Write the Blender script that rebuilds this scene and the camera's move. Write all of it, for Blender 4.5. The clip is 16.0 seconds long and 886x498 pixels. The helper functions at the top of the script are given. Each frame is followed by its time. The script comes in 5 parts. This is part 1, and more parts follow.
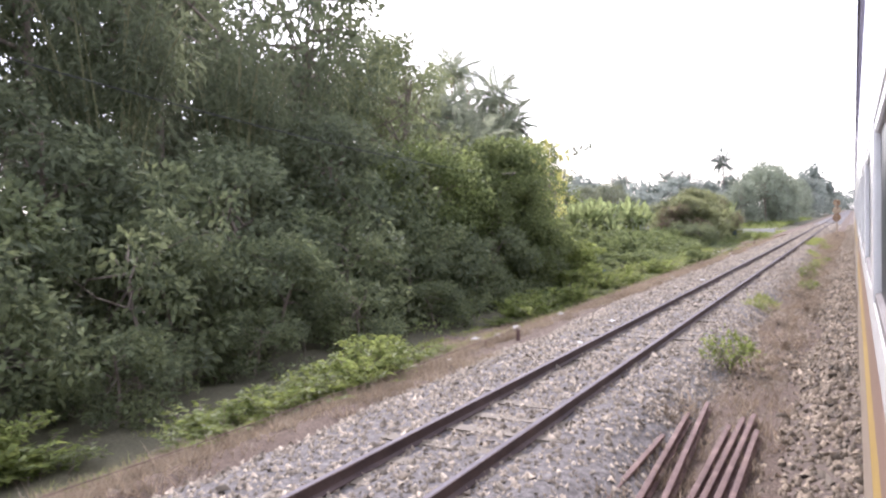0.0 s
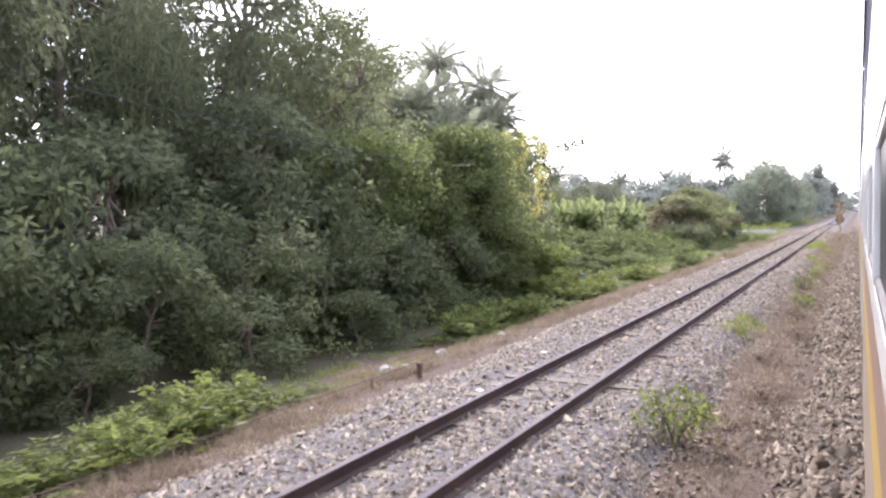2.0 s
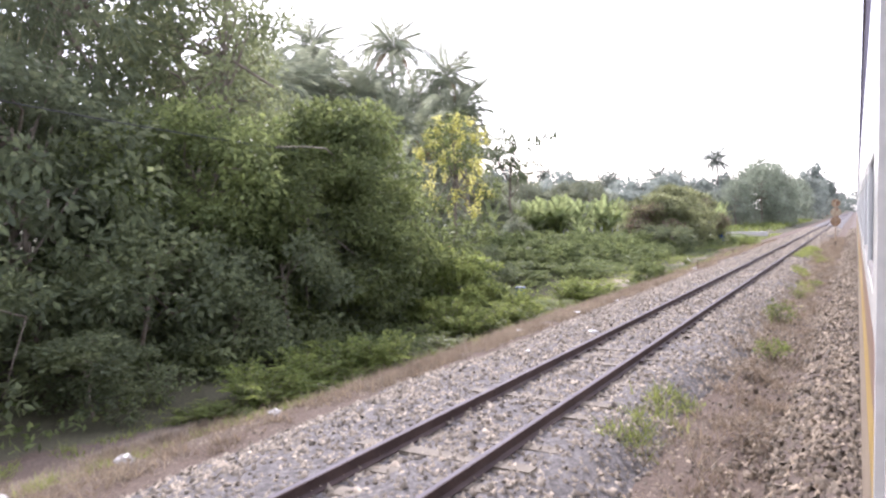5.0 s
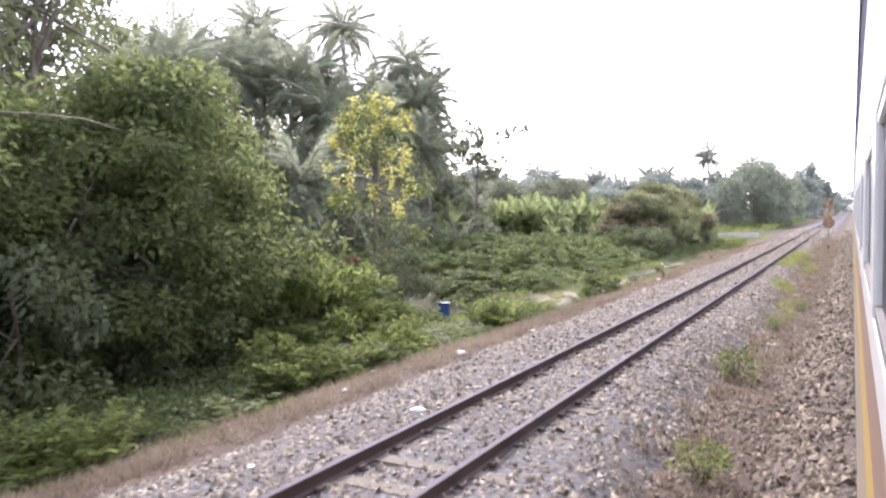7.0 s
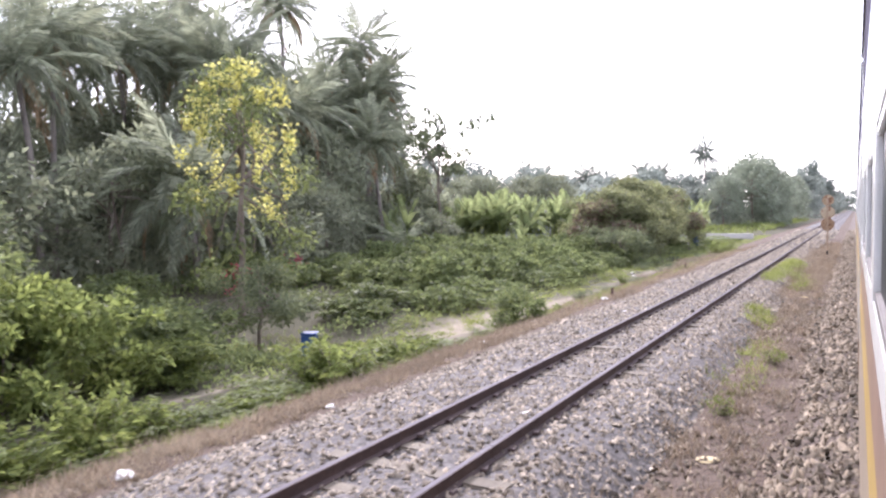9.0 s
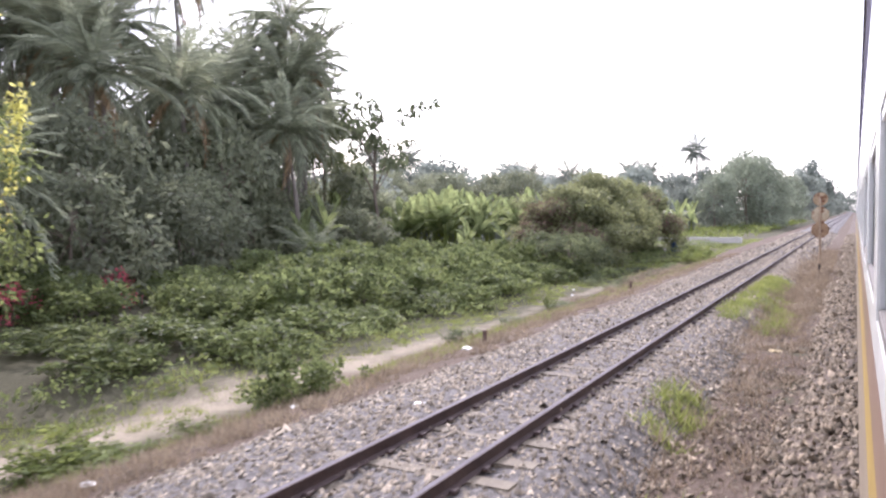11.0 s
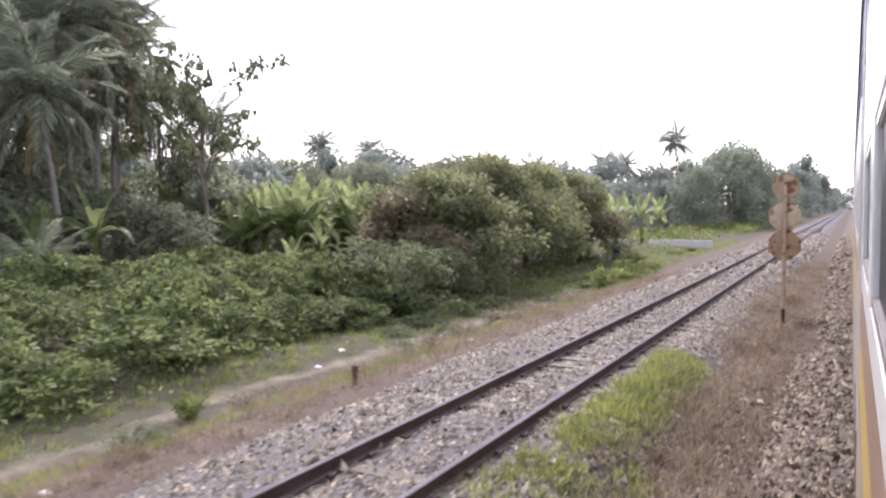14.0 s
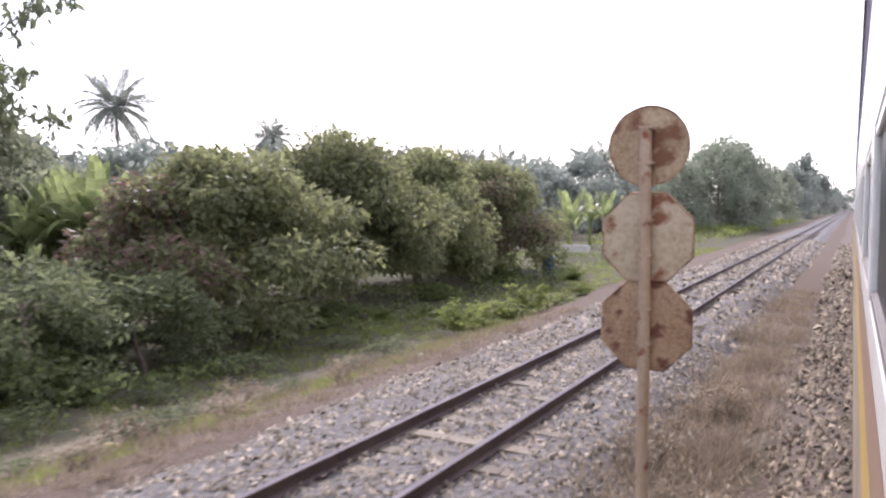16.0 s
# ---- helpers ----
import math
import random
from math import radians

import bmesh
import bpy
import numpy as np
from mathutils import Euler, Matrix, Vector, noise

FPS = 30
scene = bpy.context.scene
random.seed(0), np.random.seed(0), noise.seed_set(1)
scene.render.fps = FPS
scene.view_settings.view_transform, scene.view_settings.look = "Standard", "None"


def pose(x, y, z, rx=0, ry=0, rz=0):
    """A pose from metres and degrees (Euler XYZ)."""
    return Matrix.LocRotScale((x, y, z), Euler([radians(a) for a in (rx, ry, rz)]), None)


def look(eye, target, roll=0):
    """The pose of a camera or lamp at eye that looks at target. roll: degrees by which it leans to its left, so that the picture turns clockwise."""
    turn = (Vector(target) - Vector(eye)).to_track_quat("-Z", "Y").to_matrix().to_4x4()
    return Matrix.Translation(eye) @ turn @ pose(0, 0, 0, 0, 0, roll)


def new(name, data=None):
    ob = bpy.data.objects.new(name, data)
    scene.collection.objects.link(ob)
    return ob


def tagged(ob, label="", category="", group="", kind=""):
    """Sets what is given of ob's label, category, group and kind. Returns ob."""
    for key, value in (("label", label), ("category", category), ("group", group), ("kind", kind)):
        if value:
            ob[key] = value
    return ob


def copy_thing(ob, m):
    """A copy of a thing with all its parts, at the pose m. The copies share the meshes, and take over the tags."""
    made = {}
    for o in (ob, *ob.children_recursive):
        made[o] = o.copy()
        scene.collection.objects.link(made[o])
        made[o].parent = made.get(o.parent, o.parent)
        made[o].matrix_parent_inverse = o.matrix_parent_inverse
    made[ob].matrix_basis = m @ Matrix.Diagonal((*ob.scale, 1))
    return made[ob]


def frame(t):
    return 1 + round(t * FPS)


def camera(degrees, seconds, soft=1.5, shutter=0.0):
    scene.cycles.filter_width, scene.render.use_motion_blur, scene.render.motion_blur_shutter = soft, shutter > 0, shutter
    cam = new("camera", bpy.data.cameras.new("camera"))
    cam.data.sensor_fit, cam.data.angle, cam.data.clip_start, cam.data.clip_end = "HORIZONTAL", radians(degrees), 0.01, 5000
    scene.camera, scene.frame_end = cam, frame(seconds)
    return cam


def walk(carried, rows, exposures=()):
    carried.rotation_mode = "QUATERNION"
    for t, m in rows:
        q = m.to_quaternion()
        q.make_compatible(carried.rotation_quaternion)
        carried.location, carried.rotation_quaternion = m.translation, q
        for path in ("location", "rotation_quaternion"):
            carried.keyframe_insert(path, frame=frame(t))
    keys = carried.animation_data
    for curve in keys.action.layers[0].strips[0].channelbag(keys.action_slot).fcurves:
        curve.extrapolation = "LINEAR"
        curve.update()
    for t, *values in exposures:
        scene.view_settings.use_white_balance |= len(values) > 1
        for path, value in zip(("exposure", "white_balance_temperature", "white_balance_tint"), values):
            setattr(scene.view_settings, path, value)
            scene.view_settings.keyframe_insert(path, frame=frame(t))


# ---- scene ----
cam = camera(62.19, 16.0, soft=2.4, shutter=0.22)
EYE_Z = 2.257
# seconds, metres along the line, turn to the left, tilt, lean
RUN = [
    (0.0, 0.000, 29.255, -2.369, -1.577),
    (0.5, 1.009, 29.321, -2.504, -1.363),
    (1.0, 2.034, 29.461, -2.504, -1.217),
    (1.5, 3.116, 29.459, -2.531, -1.107),
    (2.0, 4.298, 29.496, -2.567, -1.025),
    (2.5, 5.558, 29.434, -2.591, -0.970),
    (3.0, 6.838, 29.434, -2.650, -0.925),
    (3.5, 8.170, 29.494, -2.628, -0.910),
    (4.0, 9.523, 29.510, -2.607, -0.920),
    (6.5, 17.183, 29.119, -2.680, -0.761),
    (7.0, 19.037, 29.122, -2.714, -0.702),
    (7.5, 20.940, 29.172, -2.818, -0.628),
    (8.0, 22.890, 29.243, -2.795, -0.596),
    (8.5, 24.881, 29.268, -2.782, -0.659),
    (9.0, 26.804, 29.315, -2.823, -0.659),
    (11.5, 38.829, 29.320, -2.801, -0.484),
    (12.0, 41.440, 29.322, -2.818, -0.447),
    (12.5, 44.060, 29.298, -2.838, -0.432),
    (13.0, 46.742, 29.016, -2.837, -0.456),
    (13.5, 49.466, 29.029, -3.026, -0.382),
    (14.0, 52.234, 29.090, -3.128, -0.361),
    (14.5, 55.081, 29.071, -3.343, -0.302),
    (15.0, 58.038, 29.024, -3.347, -0.234),
    (15.5, 61.128, 29.228, -3.122, -0.163),
    (16.0, 64.317, 29.135, -3.250, 0.071),
]
walk(cam, [(t, pose(0, y, EYE_Z) @ Euler((0, 0, radians(a))).to_matrix().to_4x4()
            @ pose(0, 0, 0, 90 + p) @ pose(0, 0, 0, 0, 0, r)) for t, y, a, p, r in RUN],
     exposures=[(0.0, 0.54, 5870, 24), (4.0, 0.57, 5850, 24), (9.0, 0.58, 5800, 25), (12.0, 0.29, 5860, 25), (16.0, 0.16, 5930, 25)])

# ---- sky and sun ----
SUN_ELEV, SUN_LEFT = 36.0, 33.0      # degrees above the horizon, degrees to the left of the line ahead
world = bpy.data.worlds.new("hazy_sky")
scene.world = world
world.use_nodes = True
wn = world.node_tree
sky = wn.nodes.new("ShaderNodeTexSky")
sky.sky_type = 'NISHITA'
sky.sun_disc = False
sky.sun_elevation = radians(SUN_ELEV)
sky.sun_rotation = radians(-SUN_LEFT)
sky.air_density, sky.dust_density, sky.ozone_density = 1.0, 2.0, 1.0
haze = wn.nodes.new("ShaderNodeMix")          # a white haze over the whole sky
haze.data_type = 'RGBA'
haze.inputs[0].default_value = 0.55
haze.inputs[7].default_value = (11.0, 10.9, 10.7, 1)
wn.links.new(sky.outputs[0], haze.inputs[6])
wn.links.new(haze.outputs[2], wn.nodes["Background"].inputs[0])
wn.nodes["Background"].inputs[1].default_value = 0.235
sun_data = bpy.data.lights.new("sun", 'SUN')
sun_data.energy, sun_data.angle, sun_data.color = 4.3, radians(3.0), (1.0, 0.93, 0.82)
sun = new("sun", sun_data)
sl, se = radians(SUN_LEFT), radians(SUN_ELEV)
SUN_DIR = Vector((-math.sin(sl) * math.cos(se), math.cos(sl) * math.cos(se), math.sin(se)))
sun.matrix_world = look(SUN_DIR * 60, (0, 0, 0))

rng = np.random.default_rng(7)


# ---- materials ----
def material(name, cols, scale=8.0, rough=0.8, metal=0.0, bump=0.3, fine=60.0, spec=0.3, island=0.0, objvar=0.0, through_light=0.0, wear=None):
    """Two scales of noise over a ramp of colours; island and objvar vary the brightness piece by piece."""
    m = bpy.data.materials.new(name)
    m.use_nodes = True
    n, l = m.node_tree.nodes, m.node_tree.links
    b = n["Principled BSDF"]
    tc = n.new("ShaderNodeTexCoord")
    big = n.new("ShaderNodeTexNoise")
    big.inputs["Scale"].default_value, big.inputs["Detail"].default_value = scale, 5
    small = n.new("ShaderNodeTexNoise")
    small.inputs["Scale"].default_value, small.inputs["Detail"].default_value = fine, 4
    for q in (big, small):
        l.new(tc.outputs["Object"], q.inputs["Vector"])
    mix = n.new("ShaderNodeMath")
    mix.operation = 'MULTIPLY_ADD'
    mix.inputs[1].default_value, mix.inputs[2].default_value = 0.45, 0.0
    l.new(small.outputs[0], mix.inputs[0])
    add = n.new("ShaderNodeMath")
    add.operation = 'MULTIPLY_ADD'
    add.inputs[1].default_value = 0.55
    l.new(big.outputs[0], add.inputs[0])
    l.new(mix.outputs[0], add.inputs[2])
    ramp = n.new("ShaderNodeValToRGB")
    e = ramp.color_ramp.elements
    lo, hi = 0.36, 0.64
    e[0].position, e[1].position = lo, hi
    e[0].color, e[1].color = (*cols[0], 1), (*cols[-1], 1)
    for i, c in enumerate(cols[1:-1], 1):
        q = e.new(lo + (hi - lo) * i / (len(cols) - 1))
        q.color = (*c, 1)
    l.new(add.outputs[0], ramp.inputs[0])
    colour = ramp.outputs[0]
    if island or objvar:
        hsv = n.new("ShaderNodeHueSaturation")
        val = None
        for amount, node, sock in ((island, "ShaderNodeNewGeometry", "Random Per Island"), (objvar, "ShaderNodeObjectInfo", "Random")):
            if amount:
                g = n.new(node)
                mr = n.new("ShaderNodeMapRange")
                mr.inputs[3].default_value, mr.inputs[4].default_value = 1 - amount, 1 + amount
                l.new(g.outputs[sock], mr.inputs[0])
                if val is None:
                    val = mr.outputs[0]
                else:
                    mu = n.new("ShaderNodeMath")
                    mu.operation = 'MULTIPLY'
                    l.new(val, mu.inputs[0])
                    l.new(mr.outputs[0], mu.inputs[1])
                    val = mu.outputs[0]
        l.new(val, hsv.inputs["Value"])
        l.new(colour, hsv.inputs["Color"])
        colour = hsv.outputs[0]
    if wear:
        wn_ = n.new("ShaderNodeTexNoise")
        wn_.inputs["Scale"].default_value, wn_.inputs["Detail"].default_value = wear[1], 7
        l.new(tc.outputs["Object"], wn_.inputs["Vector"])
        wr = n.new("ShaderNodeMapRange")
        wr.inputs[1].default_value, wr.inputs[2].default_value = wear[2], wear[2] + 0.1
        l.new(wn_.outputs[0], wr.inputs[0])
        mx = n.new("ShaderNodeMix")
        mx.data_type = 'RGBA'
        l.new(wr.outputs[0], mx.inputs[0])
        l.new(colour, mx.inputs[6])
        mx.inputs[7].default_value = (*wear[0], 1)
        colour = mx.outputs[2]
    l.new(colour, b.inputs["Base Color"])
    b.inputs["Roughness"].default_value, b.inputs["Metallic"].default_value = rough, metal
    b.inputs["Specular IOR Level"].default_value = spec
    if bump:
        bp = n.new("ShaderNodeBump")
        bp.inputs["Strength"].default_value, bp.inputs["Distance"].default_value = bump, 0.02
        l.new(add.outputs[0], bp.inputs["Height"])
        l.new(bp.outputs[0], b.inputs["Normal"])
    if through_light:
        t = n.new("ShaderNodeBsdfTranslucent")
        lit = n.new("ShaderNodeHueSaturation")      # leaves let through more light than they throw back
        lit.inputs["Hue"].default_value, lit.inputs["Value"].default_value = 0.485, 2.5
        l.new(colour, lit.inputs["Color"])
        l.new(lit.outputs[0], t.inputs[0])
        ms = n.new("ShaderNodeMixShader")
        ms.inputs[0].default_value = through_light
        l.new(b.outputs[0], ms.inputs[1])
        l.new(t.outputs[0], ms.inputs[2])
        l.new(ms.outputs[0], n["Material Output"].inputs[0])
    return m


def leaf(name, cols, scale=0.9, island=0.35, objvar=0.15, t=0.45, rough=0.55, spec=0.2):
    return material(name, cols, scale=scale, rough=rough, bump=0, fine=14, spec=spec, island=island, objvar=objvar, through_light=t)


M_FOREST = leaf("forest_leaf", [(0.062, 0.073, 0.047), (0.088, 0.104, 0.060), (0.122, 0.142, 0.074)], island=0.2, t=0.36, spec=0.08)
M_FOREST2 = leaf("light_forest_leaf", [(0.072, 0.086, 0.048), (0.102, 0.120, 0.060), (0.135, 0.154, 0.070)], island=0.25)
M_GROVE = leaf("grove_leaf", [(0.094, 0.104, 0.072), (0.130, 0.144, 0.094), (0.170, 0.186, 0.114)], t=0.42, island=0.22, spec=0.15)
M_BROAD = leaf("broad_tree_leaf", [(0.058, 0.073, 0.032), (0.085, 0.106, 0.041), (0.122, 0.148, 0.052)], t=0.45, island=0.35, spec=0.1)
M_DARKBUSH = leaf("dark_bush_leaf", [(0.066, 0.080, 0.052), (0.096, 0.114, 0.060), (0.135, 0.157, 0.074)], t=0.42, spec=0.08, island=0.3)
M_SHRUB = leaf("bright_shrub_leaf", [(0.072, 0.092, 0.033), (0.108, 0.136, 0.041), (0.152, 0.179, 0.054)], t=0.42, spec=0.12)
M_SCRUB = leaf("scrub_leaf", [(0.062, 0.079, 0.036), (0.094, 0.118, 0.047), (0.138, 0.165, 0.061)], t=0.42, spec=0.12)
M_MANGO = leaf("mango_leaf", [(0.076, 0.083, 0.047), (0.110, 0.122, 0.060), (0.154, 0.168, 0.074)], t=0.44, island=0.3)
M_MANGO_YOUNG = leaf("young_mango_leaf", [(0.120, 0.075, 0.058), (0.116, 0.086, 0.060), (0.100, 0.092, 0.056)], t=0.35)
M_PALM = leaf("palm_leaf", [(0.132, 0.146, 0.104), (0.176, 0.194, 0.134), (0.220, 0.238, 0.160)], t=0.45, rough=0.5)
# greyer copy of the palm leaf, with distance haze put into its colour
M_PALM_HAZE = leaf("hazed_palm_leaf", [(0.13, 0.145, 0.12), (0.16, 0.175, 0.145)], island=0.15, t=0.4)
M_PALM_DRY = leaf("dead_palm_leaf", [(0.20, 0.14, 0.08), (0.26, 0.19, 0.11)], t=0.2)
M_BANANA = leaf("banana_leaf", [(0.078, 0.100, 0.046), (0.114, 0.140, 0.058), (0.158, 0.184, 0.082)], t=0.45, rough=0.55)
M_YELLOW = leaf("yellow_blossom", [(0.25, 0.26, 0.065), (0.34, 0.34, 0.10), (0.42, 0.41, 0.16)], t=0.4)
M_RED = leaf("red_blossom", [(0.36, 0.06, 0.08), (0.48, 0.12, 0.14)], t=0.25)
# far foliage: air haze is put into these greyed leaf colours, in two steps
M_FAR_HAZE = leaf("hazed_far_leaf", [(0.130, 0.146, 0.128), (0.152, 0.171, 0.147), (0.175, 0.195, 0.165)], island=0.15, t=0.38, spec=0.1)
M_MIDFAR_HAZE = leaf("hazed_midfar_leaf", [(0.112, 0.130, 0.098), (0.135, 0.156, 0.112), (0.160, 0.182, 0.128)], island=0.2, t=0.4)
M_GRASS = leaf("green_grass", [(0.100, 0.124, 0.040), (0.146, 0.174, 0.052), (0.200, 0.228, 0.072)], t=0.4)
M_STRAW = leaf("dry_grass", [(0.150, 0.121, 0.082), (0.210, 0.171, 0.117), (0.270, 0.228, 0.160)], t=0.25)
M_BARK = material("bark", [(0.10, 0.08, 0.06), (0.16, 0.13, 0.10), (0.22, 0.19, 0.15)], scale=3, fine=22, bump=0.6)
M_PALM_BARK = material("palm_bark", [(0.15, 0.13, 0.11), (0.24, 0.21, 0.18)], scale=2, fine=12, bump=0.5)
M_CULM = material("bamboo_culm", [(0.13, 0.14, 0.06), (0.22, 0.21, 0.11)], scale=2, fine=9, bump=0.1, rough=0.5)
M_STONE = material("ballast_stone", [(0.165, 0.134, 0.102), (0.245, 0.206, 0.158), (0.350, 0.304, 0.238)], scale=9, fine=90, bump=0.4, rough=0.85, spec=0.25, island=0.55)
M_STONE_BROWN = material("brown_ballast_stone", [(0.118, 0.090, 0.062), (0.180, 0.142, 0.098), (0.275, 0.225, 0.160)], scale=9, fine=90, bump=0.4, rough=0.8, island=0.62)
M_BED = material("ballast_bed", [(0.05, 0.045, 0.042), (0.11, 0.10, 0.095), (0.22, 0.205, 0.195)], scale=14, fine=45, bump=1.0, rough=0.95)
M_BED_BROWN = material("brown_ballast_bed", [(0.060, 0.045, 0.036), (0.100, 0.076, 0.060), (0.160, 0.125, 0.100)], scale=14, fine=45, bump=1.0, rough=0.95)
M_RAIL = material("rusty_rail", [(0.045, 0.030, 0.029), (0.068, 0.046, 0.043), (0.095, 0.066, 0.058)], scale=2, fine=50, bump=0.2, rough=0.7)
M_RAIL_TOP = material("polished_rail_head", [(0.105, 0.094, 0.106), (0.160, 0.146, 0.160)], scale=1.5, fine=40, bump=0.03, rough=0.8, metal=0.0, spec=0.15)
M_SLEEPER = material("concrete_sleeper", [(0.10, 0.083, 0.062), (0.145, 0.122, 0.091), (0.195, 0.167, 0.126)], scale=3, fine=40, bump=0.4, objvar=0.2)
M_OLD_RAIL = material("old_rust", [(0.070, 0.042, 0.040), (0.120, 0.075, 0.066), (0.20, 0.135, 0.115)], scale=3, fine=60, bump=0.3, rough=0.85)
M_PLASTIC = material("white_plastic", [(0.62, 0.61, 0.58), (0.80, 0.79, 0.77)], scale=12, fine=50, bump=0.3, rough=0.45)
M_CARD = material("old_cardboard", [(0.45, 0.36, 0.20), (0.58, 0.48, 0.28)], scale=9, fine=50, bump=0.2)
M_BLUE = material("blue_plastic", [(0.022, 0.051, 0.150), (0.036, 0.079, 0.210)], scale=6, fine=40, bump=0.1, rough=0.4)
M_CONCRETE = material("weathered_concrete", [(0.38, 0.36, 0.33), (0.55, 0.53, 0.49)], scale=4, fine=40, bump=0.3)
M_CABLE = material("black_cable", [(0.03, 0.03, 0.03), (0.05, 0.05, 0.05)], scale=4, bump=0)
M_SIGN = material("rusted_enamel", [(0.25, 0.172, 0.100), (0.36, 0.268, 0.165), (0.44, 0.350, 0.230)], scale=5, fine=40, bump=0.25, rough=0.7, wear=((0.17, 0.082, 0.045), 6.5, 0.50))
M_SIGN_PALE = material("pale_rusted_enamel", [(0.32, 0.250, 0.160), (0.43, 0.355, 0.245), (0.51, 0.435, 0.315)], scale=4, fine=30, bump=0.25, rough=0.65, wear=((0.21, 0.095, 0.05), 7.5, 0.535))
M_SIGN_BROWN = material("brown_rusted_enamel", [(0.22, 0.138, 0.082), (0.32, 0.218, 0.132), (0.40, 0.290, 0.185)], scale=5, fine=40, bump=0.3, rough=0.7, wear=((0.13, 0.06, 0.038), 9.0, 0.51))
M_POST = material("post_paint", [(0.32, 0.235, 0.16), (0.44, 0.345, 0.25)], scale=5, fine=50, bump=0.2, rough=0.7, wear=((0.20, 0.08, 0.04), 9, 0.58))
M_BLACK = material("black_paint", [(0.02, 0.02, 0.02), (0.05, 0.045, 0.04)], scale=8, fine=50, bump=0.1, rough=0.6)
M_WHITE = material("white_coach_paint", [(0.66, 0.66, 0.63), (0.80, 0.80, 0.77)], scale=1.5, fine=25, bump=0.02, rough=0.22, spec=0.5)
M_CREAM = material("tan_skirt_paint", [(0.27, 0.22, 0.165), (0.37, 0.30, 0.22)], scale=2, fine=25, bump=0.05, rough=0.4, spec=0.5)
M_GOLD = material("yellow_stripe_paint", [(0.46, 0.31, 0.07), (0.57, 0.40, 0.11)], scale=2, fine=25, bump=0.03, rough=0.3, spec=0.5)
M_MAROON = material("brown_stripe_paint", [(0.24, 0.155, 0.11), (0.33, 0.215, 0.155)], scale=2, fine=25, bump=0.03, rough=0.3, spec=0.5)
M_NAVY = material("dark_purple_paint", [(0.05, 0.045, 0.075), (0.08, 0.075, 0.11)], scale=2, fine=25, bump=0.03, rough=0.9, spec=0.05)
M_ROOF = material("grey_coach_roof", [(0.22, 0.22, 0.22), (0.32, 0.32, 0.31)], scale=2, fine=25, bump=0.1, rough=0.6)
M_ORANGE = material("orange_brown_handrail", [(0.28, 0.16, 0.07), (0.40, 0.25, 0.11)], scale=4, fine=30, bump=0.05, rough=0.45)
# opaque near-black: the unlit carriage interior put into a colour
M_WINDOW_DARK = material("window_dark", [(0.012, 0.013, 0.02), (0.02, 0.022, 0.03)], scale=1, bump=0, rough=0.35, spec=0.15)
M_STEEL = material("dull_steel", [(0.18, 0.16, 0.15), (0.28, 0.26, 0.24)], scale=4, fine=40, bump=0.1, rough=0.5, metal=0.6)


# ---- mesh helpers ----
def mesh_of(name, verts, faces, mats, index=None, smooth=False):
    """A mesh from arrays: verts (n, 3), faces (m, 3 or 4)."""
    verts, faces = np.asarray(verts, dtype=np.float32), np.asarray(faces, dtype=np.int32)
    me = bpy.data.meshes.new(name)
    me.vertices.add(len(verts))
    me.vertices.foreach_set("co", verts.ravel())
    k = faces.shape[1]
    me.loops.add(faces.size)
    me.loops.foreach_set("vertex_index", faces.ravel())
    me.polygons.add(len(faces))
    me.polygons.foreach_set("loop_start", np.arange(0, faces.size, k, dtype=np.int32))
    for mt in (mats if isinstance(mats, (list, tuple)) else [mats]):
        me.materials.append(mt)
    if index is not None:
        me.polygons.foreach_set("material_index", np.asarray(index, dtype=np.int32))
    if smooth:
        me.polygons.foreach_set("use_smooth", np.ones(len(faces), dtype=bool))
    me.update(calc_edges=True)
    return me


def arr_part(name, verts, faces, mats, parent, index=None, smooth=False, label=""):
    ob = new(name, mesh_of(name, verts, faces, mats, index, smooth))
    ob.parent = parent
    return tagged(ob, label)


def part(name, bm, mat, parent, label=""):
    me = bpy.data.meshes.new(name)
    bm.to_mesh(me)
    bm.free()
    me.materials.append(mat)
    ob = new(name, me)
    ob.parent = parent
    return tagged(ob, label)


def box_bm(a, b, bevel=0.0):
    bm = bmesh.new()
    bmesh.ops.create_cube(bm, size=1)
    for v in bm.verts:
        v.co = [a[i] + (v.co[i] + 0.5) * (b[i] - a[i]) for i in range(3)]
    if bevel:
        bmesh.ops.bevel(bm, geom=bm.edges[:], offset=bevel, segments=2, affect='EDGES')
    return bm


def tube(points, radii, sides=7):
    """Verts and quad faces of a tapered tube along points."""
    pts = np.asarray(points, dtype=float)
    n = len(pts)
    radii = np.broadcast_to(radii, (n,)).astype(float)
    d = np.gradient(pts, axis=0)
    d /= np.linalg.norm(d, axis=1)[:, None] + 1e-9
    ref = np.where(np.abs(d[:, 2:3]) > 0.9, [[1.0, 0, 0]], [[0, 0, 1.0]])
    u = np.cross(d, ref)
    u /= np.linalg.norm(u, axis=1)[:, None] + 1e-9
    w = np.cross(d, u)
    a = np.linspace(0, 2 * np.pi, sides, endpoint=False)
    v = pts[:, None] + radii[:, None, None] * (np.cos(a)[None, :, None] * u[:, None] + np.sin(a)[None, :, None] * w[:, None])
    i, j = np.meshgrid(np.arange(n - 1), np.arange(sides), indexing='ij')
    k = (j + 1) % sides
    f = np.stack([i * sides + j, i * sides + k, (i + 1) * sides + k, (i + 1) * sides + j], -1).reshape(-1, 4)
    return v.reshape(-1, 3), f


